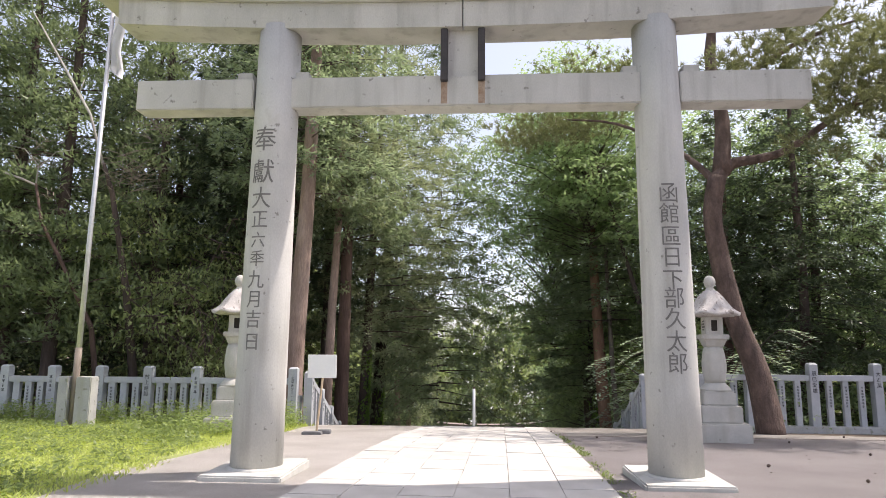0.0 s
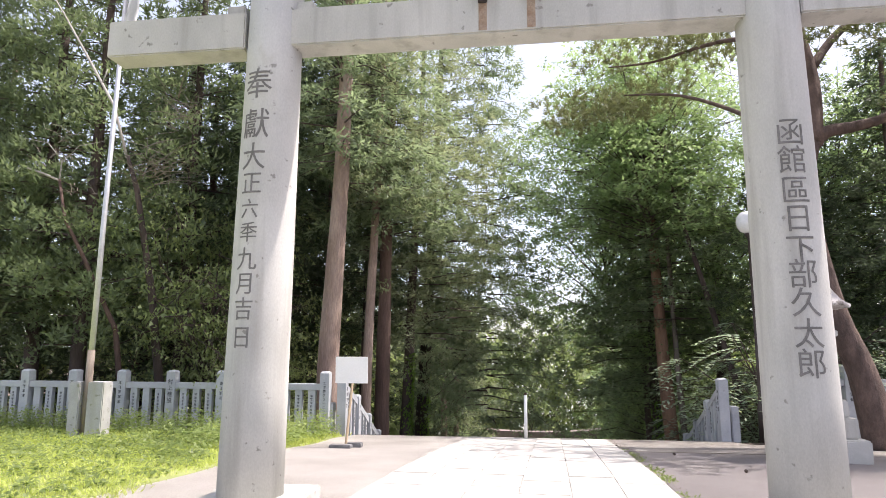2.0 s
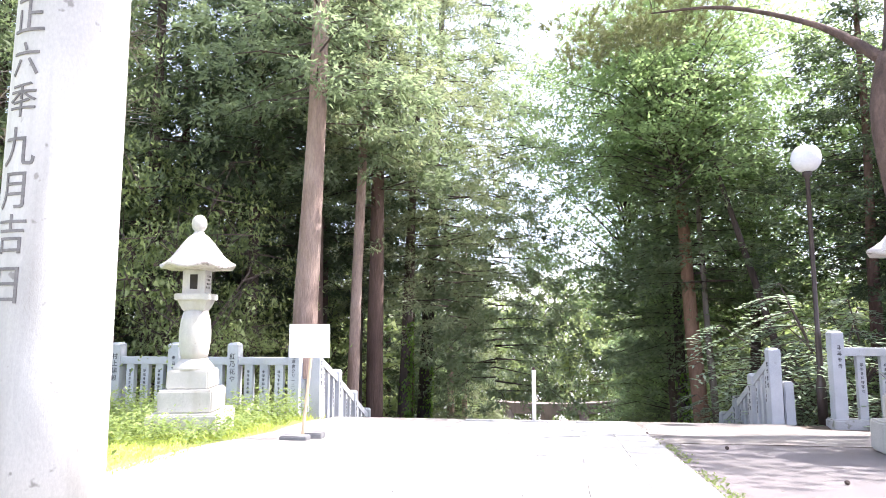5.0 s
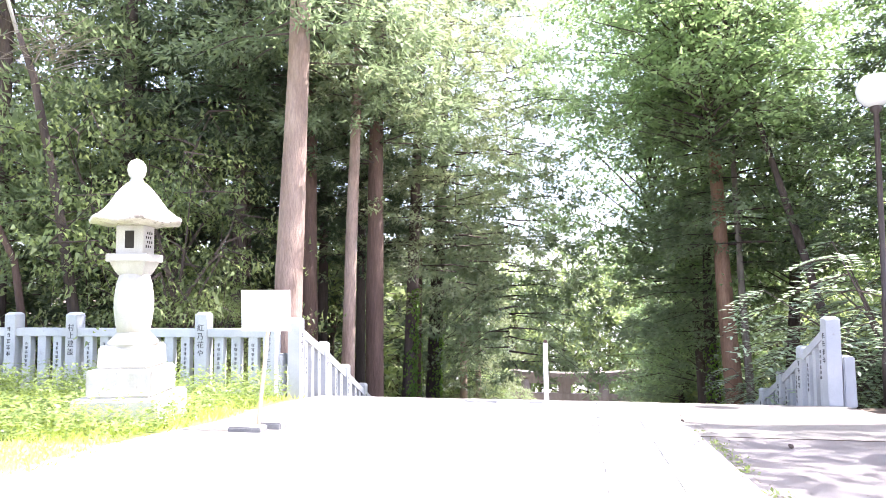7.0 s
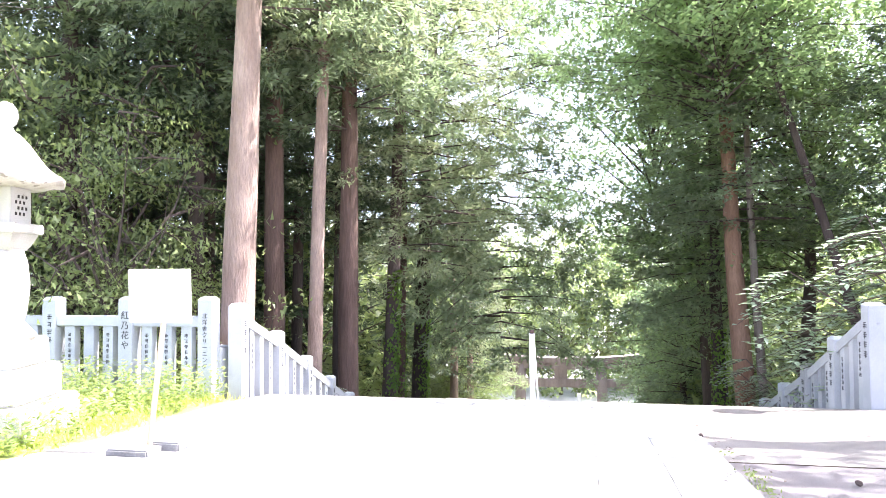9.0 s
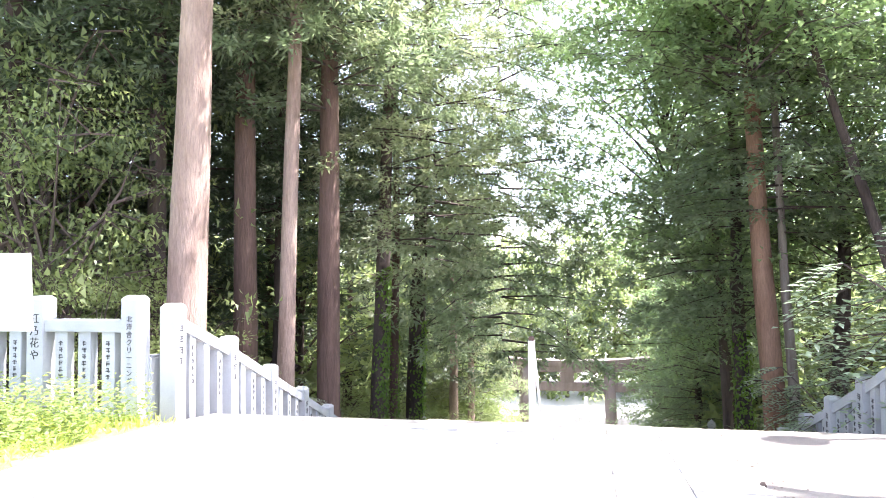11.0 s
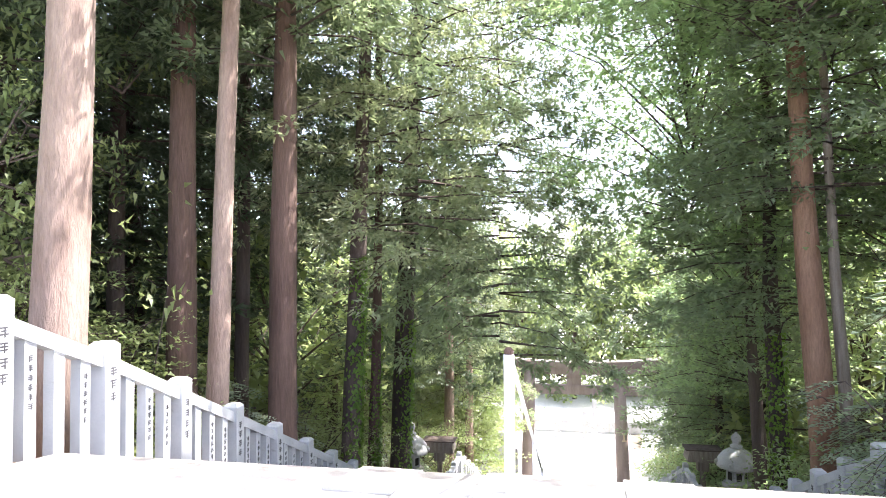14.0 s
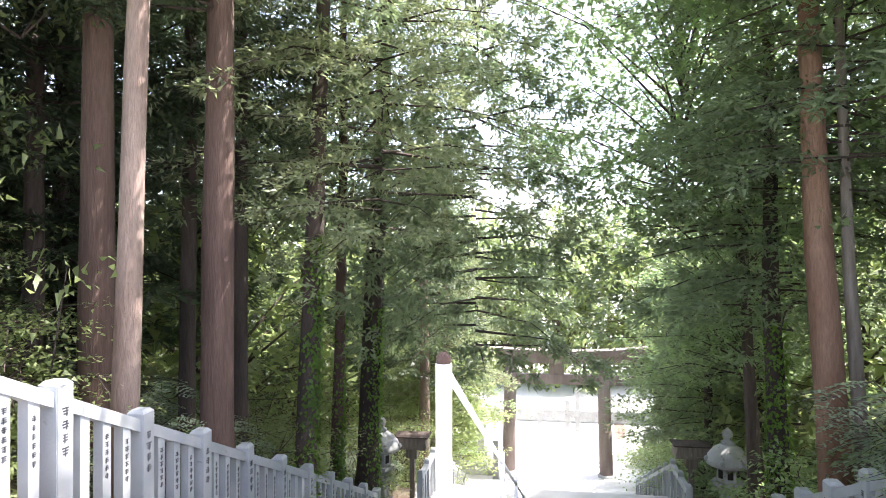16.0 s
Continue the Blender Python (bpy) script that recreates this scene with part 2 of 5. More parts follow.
def block(bm, x0, x1, y0, y1, z0, z1, bevel=0.0, taper=1.0):
    """A box from corner to corner; taper narrows its top."""
    cx, cy = (x0 + x1) / 2, (y0 + y1) / 2
    vs = []
    for z, k in ((z0, 1.0), (z1, taper)):
        for x, y in ((x0, y0), (x1, y0), (x1, y1), (x0, y1)):
            vs.append(bm.verts.new((cx + (x - cx) * k, cy + (y - cy) * k, z)))
    fs = [bm.faces.new([vs[i] for i in q]) for q in ((3, 2, 1, 0), (4, 5, 6, 7), (0, 1, 5, 4), (1, 2, 6, 5), (2, 3, 7, 6), (3, 0, 4, 7))]
    if bevel:
        bmesh.ops.bevel(bm, geom=list({e for f in fs for e in f.edges}), offset=bevel, segments=2, affect="EDGES")
    return bm


def box(x0, x1, y0, y1, z0, z1, bevel=0.0, taper=1.0):
    return block(bmesh.new(), x0, x1, y0, y1, z0, z1, bevel, taper)


def lathe(profile, sides=24, bm=None, turn=0.0, lobes=0.0):
    """A turned solid from (radius, z) pairs; few sides give a prism."""
    bm = bm or bmesh.new()
    rings = []
    for r, z in profile:
        rings.append([bm.verts.new((max(r, 1e-4) * (1 + lobes * math.cos(6 * a)) * math.cos(a + turn), max(r, 1e-4) * (1 + lobes * math.cos(6 * a)) * math.sin(a + turn), z))
                      for a in (2 * math.pi * i / sides for i in range(sides))])
    for a, b in zip(rings, rings[1:]):
        for i in range(sides):
            bm.faces.new((a[i], a[(i + 1) % sides], b[(i + 1) % sides], b[i]))
    bm.faces.new(rings[0][::-1])
    bm.faces.new(rings[-1])
    return bm


def tube(points, radii, sides=10, bm=None, rough=0.0, seed=0):
    """A limb along points, with one radius for each."""
    bm = bm or bmesh.new()
    pts = [Vector(p) for p in points]
    rings, side = [], Vector((1, 0, 0))
    for i, p in enumerate(pts):
        d = (pts[min(i + 1, len(pts) - 1)] - pts[max(i - 1, 0)]).normalized()
        u = (side - d * side.dot(d))
        u = u.normalized() if u.length > 1e-3 else d.orthogonal().normalized()
        side = u
        v = d.cross(u)
        ring = []
        for k in range(sides):
            a = 2 * math.pi * k / sides
            w = 1 + rough * noise.noise(Vector((math.cos(a) * 1.5, math.sin(a) * 1.5, p.z * 0.7 + seed * 7.3)))
            ring.append(bm.verts.new(p + (u * math.cos(a) + v * math.sin(a)) * radii[i] * w))
        rings.append(ring)
    for a, b in zip(rings, rings[1:]):
        for k in range(sides):
            bm.faces.new((a[k], a[(k + 1) % sides], b[(k + 1) % sides], b[k]))
    bm.faces.new(rings[0][::-1])
    bm.faces.new(rings[-1])
    return bm


def leaf_mesh(name, base, along, normal, length, width, mat, corners=4):
    """One mesh of many leaves from arrays: kites, or triangles for fine foliage."""
    along = along / np.linalg.norm(along, axis=1, keepdims=True)
    side = np.cross(normal, along)
    side /= np.linalg.norm(side, axis=1, keepdims=True) + 1e-9
    up = np.cross(along, side)
    length, width = length[:, None], width[:, None]
    if corners == 4:
        v = [base, base + along * length * 0.45 + side * width / 2 + up * width * 0.15,
             base + along * length, base + along * length * 0.45 - side * width / 2 + up * width * 0.15]
    else:
        v = [base + side * width / 2, base + along * length, base - side * width / 2]
    v = np.stack(v, axis=1).reshape(-1, 3)
    n = len(base)
    me = bpy.data.meshes.new(name)
    me.vertices.add(corners * n)
    me.vertices.foreach_set("co", v.astype(np.float32).ravel())
    me.loops.add(corners * n)
    me.loops.foreach_set("vertex_index", np.arange(corners * n, dtype=np.int32))
    me.polygons.add(n)
    me.polygons.foreach_set("loop_start", np.arange(0, corners * n, corners, dtype=np.int32))
    me.update(calc_edges=True)
    me.validate()
    me.materials.append(mat)
    return me


def glyphs(text, size, depth=0.004):
    """Mesh of a line of writing in the built-in font, facing -y, centred, or None."""
    cu = bpy.data.curves.new("writing", "FONT")
    cu.body, cu.size, cu.extrude, cu.align_x, cu.align_y = text, size, depth, "CENTER", "CENTER"
    cu.resolution_u = 3
    ob = new("writing", cu)
    bpy.context.view_layer.update()
    me = bpy.data.meshes.new_from_object(ob.evaluated_get(bpy.context.evaluated_depsgraph_get()))
    bpy.data.objects.remove(ob)
    bm = bmesh.new()
    bm.from_mesh(me)
    bmesh.ops.transform(bm, matrix=Matrix.Rotation(radians(90), 4, "X"), verts=bm.verts)
    return bm


def column_of(text, size, step, spread=1.0):
    """Writing from top to bottom, first character at z 0."""
    bm = bmesh.new()
    for i, ch in enumerate(text):
        one = glyphs(ch, size)
        me = bpy.data.meshes.new("one")
        one.to_mesh(me)
        one.free()
        me.transform(Matrix.Translation((0, 0, -step * i)) @ Matrix.Diagonal((spread, 1, 1, 1)))
        bm.from_mesh(me)
        bpy.data.meshes.remove(me)
    return bm


def strokes(bm, x, y, z0, z1, width, rnd, facing="y"):
    """Illegible writing: small plain bars one below another."""
    z = z1
    while z - width > z0:
        for k in range(3):
            w, dz = width * rnd.uniform(0.5, 1.0) / 2, width * (0.12 + 0.28 * k)
            if facing == "y":
                block(bm, x - w, x + w, y - 0.003, y + 0.003, z - dz - width * 0.07, z - dz + width * 0.07)
            else:
                block(bm, x - 0.003, x + 0.003, y - w, y + w, z - dz - width * 0.07, z - dz + width * 0.07)
        up = rnd.uniform(-0.2, 0.2) * width
        if facing == "y":
            block(bm, x + up - width * 0.06, x + up + width * 0.06, y - 0.004, y + 0.002, z - width * 0.95, z - width * 0.05)
        else:
            block(bm, x - 0.004, x + 0.004, y + up - width * 0.06, y + up + width * 0.06, z - width * 0.95, z - width * 0.05)
        z -= width * 1.3
    return bm


# ---- ground ----
TOP_Y, RISER, TREAD, STEPS = 19.7, 0.163, 0.365, 46
FOOT_Y = TOP_Y + STEPS * TREAD
FOOT_Z = -1.03 - STEPS * RISER
PLAZA_Z = -14.35
PROFILE_Y = (-60, 0, 4, 8, 11.6, 14.7, 17.1, TOP_Y, FOOT_Y, FOOT_Y + 4.5, FOOT_Y + 18, 400)
PROFILE_Z = (0.1, 0.03, -0.13, -0.26, -0.42, -0.63, -0.82, -1.03, FOOT_Z, FOOT_Z, PLAZA_Z, PLAZA_Z)


def level(y):
    return float(np.interp(y, PROFILE_Y, PROFILE_Z))


def terrain(x, y):
    """Height of the ground: the yard, the slope beside the stairs, the street below."""
    z = level(y)
    lat = max(0.0, abs(x - 0.4) - 5.4)
    if y > TOP_Y and lat:
        z += min(lat * 0.16, 2.5) * min(1.0, (y - TOP_Y) / 4) * max(0.0, min(1.0, (58 - y) / 8))
    if y > TOP_Y - 0.2 and not lat and y < FOOT_Y + 18:
        z -= 0.35
    if y <= TOP_Y - 0.2:
        z -= 0.05
    if lat > 1.0 and y > 20.5:
        z += 0.10 * noise.noise(Vector((x * 0.5, y * 0.5, 0)))
    return z


def sheet(name, xs, ys, height, mat, label=""):
    bm = bmesh.new()
    grid = [[bm.verts.new((x, y, height(x, y))) for x in xs] for y in ys]
    for a, b in zip(grid, grid[1:]):
        for i in range(len(xs) - 1):
            bm.faces.new((a[i], a[i + 1], b[i + 1], b[i]))
    return part(name, bm, mat, None, label, True)


span = [-2000, -400, -150, -80, -60, -50] + [i * 1.0 for i in range(-42, 46)] + [52, 62, 82, 150, 400, 2000]
deep = [-2000, -300, -100, -50, -20, -10, -5] + [i * 0.75 for i in range(0, 82)] + [66, 72, 80, 100, 150, 300, 800, 2500]
deep = sorted(set(deep) | {TOP_Y, TOP_Y - 0.25, FOOT_Y, FOOT_Y + 4.5, FOOT_Y + 18})
tagged(sheet("ground", span, deep, terrain, SOIL, "brown leaf litter and soil of the wooded slope"), category="ground", kind="structure")


def strip(name, left, right, y0, y1, lift, mat, label, n=120):
    """A paved patch between two edge lines x = a + b*y, laid on the yard."""
    bm = bmesh.new()
    ys = [y0 + (y1 - y0) * i / n for i in range(n + 1)]
    rows = [[bm.verts.new((left(y) + (right(y) - left(y)) * k / 4, y, level(y) + lift)) for k in range(5)] for y in ys]
    for a, b in zip(rows, rows[1:]):
        for k in range(4):
            bm.faces.new((a[k], a[k + 1], b[k + 1], b[k]))
    bmesh.ops.solidify(bm, geom=list(bm.faces), thickness=0.03)
    return tagged(part(name, bm, mat, None, label, False), category="pavement", kind="structure")


def path_left(y):
    return -2.44 + 0.063 * y


def path_right(y):
    return 1.36 + 0.05 * y


strip("pavement_gravel", lambda y: -4.75 + 0.1 * math.sin(y * 1.3) + 0.018 * y, lambda y: path_left(y) + 0.05, -12, 19.7, 0.012, GRAVEL, "pale gravelly cement beside the paved way")
strip("pavement_asphalt", lambda y: path_right(y) - 0.05, lambda y: 26.0, -12, 15.5, 0.012, ASPHALT, "old reddish-grey asphalt yard with pine cones")
strip("pavement_apron", lambda y: path_right(y) - 0.05, lambda y: 5.6 + max(0, 18.6 - y) * 2.5, 15.52, 19.7, 0.017, APRON, "worn cement apron before the stairs")
strip("pavement_bed", lambda y: path_left(y), lambda y: path_right(y), -12, 19.7, 0.02, JOINT, "sandy bedding under the paving slabs")
tagged(sheet("lawn_soil", [-40 + i for i in range(36)] + [-4.3], [-12 + i * 0.5 for i in range(62)] + [18.9], lambda x, y: level(y) + 0.002, TURF, "green turf ground"), category="ground", kind="structure")
tagged(sheet("street", [-9, -6, 0, 6, 12], [FOOT_Y + 17, 58, 62, 66, 70, 90, 112], lambda x, y: PLAZA_Z + 0.03, PLAZA, "sunlit pale street and open ground below the stairs"), category="road", kind="structure")
tagged(sheet("landing", [-4.4, 0, 5.3], [FOOT_Y - 0.1, FOOT_Y + 2, FOOT_Y + 4.6], lambda x, y: FOOT_Z + 0.02, PLAZA, "pale cement landing between two flights"), category="pavement", kind="structure")

# The far sheet's pale colour stands in for bright haze towards the horizon.
far = bmesh.new()
edge = [[far.verts.new((k * y, y, PLAZA_Z + 0.06)) for k in (-0.12, 0.0, 0.12, 0.26)] for y in (110, 160, 260, 500, 1000, 2500)]
for a, c in zip(edge, edge[1:]):
    for k in range(3):
        far.faces.new((a[k], a[k + 1], c[k + 1], c[k]))
tagged(part("backdrop", far, PLAZA, None, "hazy pale open land far below"), category="ground", kind="structure")

# ---- stairs ----
stairs = thing("stone_stairs", 0.4, TOP_Y, -1.03, "long flight of pale granite steps going down", "stairs", kind="structure")
step_me = bpy.data.meshes.new("step")
sb = box(-4.95, 4.95, 0, TREAD + 0.03, -RISER - 0.12, 0, 0.012)
sb.to_mesh(step_me)
sb.free()
step_me.materials.append(SLAB)
for i in range(STEPS):
    s = shared("step", step_me, None, stairs)
    s.location = (0, i * TREAD, -RISER * (i + 1))
lower = thing("stone_stairs", 0.4, FOOT_Y + 4.5, FOOT_Z, "lower flight of pale granite steps", "stairs", kind="structure")
rise2 = (FOOT_Z - PLAZA_Z) / 36
for i in range(36):
    s = shared("step", step_me, None, lower)
    s.location = (0, i * 13.5 / 36, -rise2 * (i + 1))

# ---- stone gate ----
gate = thing("torii_gate", -0.045, 8.525, -0.30, "tall grey granite shrine gate with carved dark lettering on both pillars", "gate", rz=-1.6)


def on_pillar(bm, cx, r_at, angle):
    """Wraps flat writing round a pillar; angle turns it from the front."""
    for i in range(-9, 10):
        bmesh.ops.bisect_plane(bm, geom=list(bm.verts) + list(bm.edges) + list(bm.faces), plane_co=(i * 0.022, 0, 0), plane_no=(1, 0, 0))
    for v in bm.verts:
        r = r_at(v.co.z) + 0.004 + v.co.y * -0.5
        a = angle + v.co.x / r
        v.co = Vector((cx + r * math.sin(a), -r * math.cos(a), v.co.z))
    return bm


PILLAR_R = ((0.340, 0.10), (0.333, 1.2), (0.322, 3.0), (0.308, 4.6), (0.298, 6.25))


def pillar_radius(z):
    return float(np.interp(z, [p[1] for p in PILLAR_R], [p[0] for p in PILLAR_R]))


LEFT_Z = (4.20, 3.74, 3.374, 3.08, 2.80, 2.545, 2.26, 2.0, 1.737, 1.443)
RIGHT_Z = (3.407, 3.131, 2.833, 2.561, 2.27, 2.034, 1.769, 1.487, 1.214)
for cx, lean, text, heights, sizes, turn in ((-2.72, 0.05, "奉獻大正六秊九月吉日", LEFT_Z, (0.37, 0.36, 0.32, 0.27, 0.23, 0.23, 0.26, 0.25, 0.25, 0.25), -0.15), (2.725, -0.05, "函館區日下部久太郎", RIGHT_Z, (0.29,) * 9, 0.0)):
    bm = lathe(PILLAR_R, 72)
    for v in bm.verts:
        v.co.x += cx + lean * v.co.z / 6.3
    pil = part("pillar", bm, TORII_STONE, gate, "", True)
    w = bmesh.new()
    for ch, z, size in zip(text, heights, sizes):
        one = column_of(ch, size, 0, 0.95)
        me = bpy.data.meshes.new("one")
        one.to_mesh(me)
        one.free()
        me.transform(Matrix.Translation((0, 0, z + 0.30)))
        w.from_mesh(me)
        bpy.data.meshes.remove(me)
    on_pillar(w, 0, pillar_radius, turn)
    for v in w.verts:
        v.co.x += cx + lean * v.co.z / 6.3
    part("inscription", w, INK, pil, "dark carved vertical lettering")
    plinth = box(cx - 0.53, cx + 0.53, -0.62, 0.70, -0.12, 0.12, 0.02)
    part("plinth", plinth, TORII_STONE, gate, "", False)
    part("collar", lathe([(0.39, 0.10), (0.375, 0.14), (0.345, 0.15)], 40), TORII_STONE, gate, "", True).location = (cx, 0, 0)
    for sx in (-1, 1):
        part("wedge", box(cx + sx * 0.30, cx + sx * 0.52, -0.11, 0.11, 5.46, 5.58, 0.01), TORII_STONE, gate)
for x0, x1 in ((-4.69, -2.98), (-2.44, 2.44), (2.96, 4.69)):
    part("tie_beam", box(x0, x1, -0.17, 0.17, 5.02, 5.465, 0.015), TORII_STONE, gate)


def curved_beam(x0, x1, half, z0, z1, up, y_half):
    """A lintel piece that curves up towards the ends."""
    bm = bmesh.new()
    rings = []
    for i in range(13):
        x = x0 + (x1 - x0) * i / 12
        dz = up * (abs(x) / half) ** 2.2
        rings.append([bm.verts.new((x, y, z + dz)) for y, z in ((-y_half * 0.9, z0), (y_half * 0.9, z0), (y_half, z1), (-y_half, z1))])
    for a, b in zip(rings, rings[1:]):
        for k in range(4):
            bm.faces.new((a[k], a[(k + 1) % 4], b[(k + 1) % 4], b[k]))
    bm.faces.new(rings[0][::-1]), bm.faces.new(rings[-1])
    bmesh.ops.recalc_face_normals(bm, faces=bm.faces)
    return bm


for x0, x1 in ((-5.0, -0.008), (0.008, 5.0)):
    part("lintel", curved_beam(x0, x1, 5.0, 6.14, 6.50, 0.17, 0.29), TORII_STONE, gate)
    part("top_lintel", curved_beam(x0 * 1.07, x1 * 1.07, 5.4, 6.505, 6.86, 0.2, 0.38), TORII_STONE, gate)
part("tablet_strut", box(-0.27, 0.27, -0.13, 0.13, 5.455, 6.17, 0.01), TORII_STONE, gate)
for sx in (-1, 1):
    part("iron_bracket", box(sx * 0.26 - 0.05, sx * 0.26 + 0.05, -0.24, 0.1, 5.36, 6.13, 0.01), RUST, gate, "black rusted iron bracket")
    part("rust_streak", box(sx * 0.26 - 0.045, sx * 0.26 + 0.045, -0.176, -0.168, 5.05, 5.37), RUST_STAIN, gate, "brown rust streak")

# ---- stone lanterns of the yard ----


def yard_lantern(x, y, z, rz, label):
    t = thing("stone_lantern", x, y, z, label, "stone lantern", "pair of yard lanterns", rz)
    part("base", box(-0.68, 0.68, -0.68, 0.68, 0.0, 0.46, 0.03), LANTERN_STONE, t)
    part("base", box(-0.52, 0.52, -0.52, 0.52, 0.46, 0.84, 0.03), LANTERN_STONE, t)
    part("base", box(-0.41, 0.41, -0.41, 0.41, 0.84, 1.16, 0.03, 0.97), LANTERN_STONE, t)
    part("foot", lathe([(0.40, 1.16), (0.39, 1.20), (0.31, 1.28), (0.25, 1.34)], 28), LANTERN_STONE, t, "", True)
    part("shaft", lathe([(0.25, 1.33), (0.28, 1.45), (0.31, 1.68), (0.31, 1.80), (0.28, 2.02), (0.23, 2.16)], 28), LANTERN_STONE, t, "", True)
    part("platform", lathe([(0.27, 2.15), (0.32, 2.2), (0.39, 2.30), (0.41, 2.34)], 4, turn=math.pi / 4), LANTERN_STONE, t)
    part("platform", box(-0.34, 0.34, -0.34, 0.34, 2.335, 2.45, 0.015), LANTERN_STONE, t)
    fire = part("light_chamber", box(-0.225, 0.225, -0.225, 0.225, 2.45, 2.86, 0.01), LANTERN_STONE, t)
    for a in (0, 90, 180, 270):
        m = Matrix.Rotation(radians(a), 4, "Z")
        # window and lattice are dark blocks on the face, shade put into their colour
        if a in (0, 180):
            w = box(-0.075, 0.075, -0.231, -0.215, 2.53, 2.78)
            w.transform(m)
            part("window", w, SHADOW_HOLE, fire, "dark square window")
        else:
            lat = bmesh.new()
            for i in range(4):
                for j in range(3):
                    cx, cz = -0.09 + j * 0.085 + (0.05 if i % 2 else 0) - 0.02, 2.56 + i * 0.065
                    block(lat, cx - 0.018, cx + 0.018, -0.230, -0.215, cz - 0.018, cz + 0.018)
            lat.transform(m)
            tagged(part("lattice", lat, SHADOW_HOLE, fire, "pierced lattice openings"), kind="stuff")
    part("roof", roof_shape(0.70, 2.86, 0.62), ROOF_STONE, t, "spotted curved granite roof", True)
    part("finial", lathe([(0.17, 3.40), (0.16, 3.46), (0.11, 3.52), (0.09, 3.56), (0.13, 3.60), (0.155, 3.68), (0.14, 3.76), (0.09, 3.82), (0.01, 3.85)], 20), LANTERN_STONE, t, "", True)
    return t


def roof_shape(r, z, h):
    """Curved lantern roof with six lifted corners."""
    bm = bmesh.new()
    rings, sides = [], 36
    for k, (f, q) in enumerate(((0.55, 0.0), (0.98, 0.02), (1.0, 0.08), (0.88, 0.17), (0.72, 0.34), (0.58, 0.55), (0.45, 0.75), (0.31, 0.92), (0.23, 1.0))):
        ring = []
        for i in range(sides):
            a = 2 * math.pi * i / sides
            c = abs(math.cos(3 * a)) ** 3
            rr = r * f * (1 + 0.09 * c * f)
            ring.append(bm.verts.new((rr * math.cos(a), rr * math.sin(a), z + h * q + 0.06 * c * f * f * (0 if k == 0 else 1))))
        rings.append(ring)
    for a, b in zip(rings, rings[1:]):
        for i in range(sides):
            bm.faces.new((a[i], a[(i + 1) % sides], b[(i + 1) % sides], b[i]))
    bm.faces.new(rings[0][::-1]), bm.faces.new(rings[-1])
    return bm


yard_lantern(-5.58, 15.4, -0.75, 12, "pale granite stone lantern with a curved roof standing in the grass").scale = (0.85, 0.85, 1.0)
yard_lantern(5.53, 14.5, -0.62, -6, "grey granite stone lantern with a curved roof on the asphalt yard").scale = (0.83, 0.83, 0.95)

# ---- stone fences ----


def fence_post(parent, x, y, z0, z1, w, text="", face="y", rnd=random, bars=True):
    h = w / 2
    bm = block(bmesh.new(), x - h, x + h, y - h, y + h, z0, z1 - 0.05, 0.008)
    block(bm, x - h, x + h, y - h, y + h, z1 - 0.05, z1, 0.0, 0.62)
    p = part("post", bm, FENCE_STONE, parent)
    if text:
        size = min(0.15, (z1 - z0) * 0.5 / len(text))
        w2 = column_of(text, size, size * 1.12)
        for v in w2.verts:
            v.co = Vector((v.co.x + x, v.co.y + y - h - 0.002, v.co.z + z1 - 0.32)) if face == "y" else Vector((x + h + 0.002 - v.co.y, y + v.co.x, v.co.z + z1 - 0.32))
        part("inscription", w2, BLACK_INK, p, "black painted lettering")
    elif bars:
        b = bmesh.new()
        if face == "y":
            strokes(b, x + rnd.uniform(-0.02, 0.02), y - h - 0.001, z1 - rnd.uniform(0.8, 1.0), z1 - 0.3, 0.1, rnd)
        else:
            strokes(b, x + h + 0.001 if face == "x" else x - h - 0.001, y, z1 - rnd.uniform(0.85, 1.05), z1 - 0.3, 0.115, rnd, "x")
        tagged(part("inscription", b, BLACK_INK, p, "worn black lettering"), kind="stuff")
    return p


rnd = random.Random(5)
# the fence along the back of the lawn
fx = [-5.11 - 1.46 * i for i in range(18)]
words = {0: "北洋舎クリーニング", 1: "紅乃花や", 3: "村上建設"}
fence = thing("stone_fence", -5.1, 19.0, -0.8, "blue-grey granite shrine fence with lettered posts behind the lawn", "fence")
fence.matrix_world = Matrix()
for i, x in enumerate(fx):
    fence_post(fence, x, 19.0, -0.95, 0.72, 0.26, words.get(i, ""), rnd=rnd)
    if i + 1 < len(fx):
        part("rail", box(x - 1.46 + 0.125, x - 0.125, 18.90, 19.10, 0.22, 0.39, 0.01), FENCE_STONE, fence)
        for k in range(3):
            sx = x - 0.365 * (k + 1)
            sl = part("slat", box(sx - 0.098, sx + 0.098, 18.93, 19.07, -0.95, 0.225, 0.006), FENCE_STONE, fence)
            if rnd.random() < 0.75:
                tagged(part("inscription", strokes(bmesh.new(), sx, 18.928, -0.45, 0.1, 0.07, rnd), BLACK_INK, sl, "worn black lettering"), kind="stuff")
part("plinth", box(fx[-1] - 0.1, -4.95, 18.85, 19.15, -1.2, -0.86), FENCE_STONE, fence)


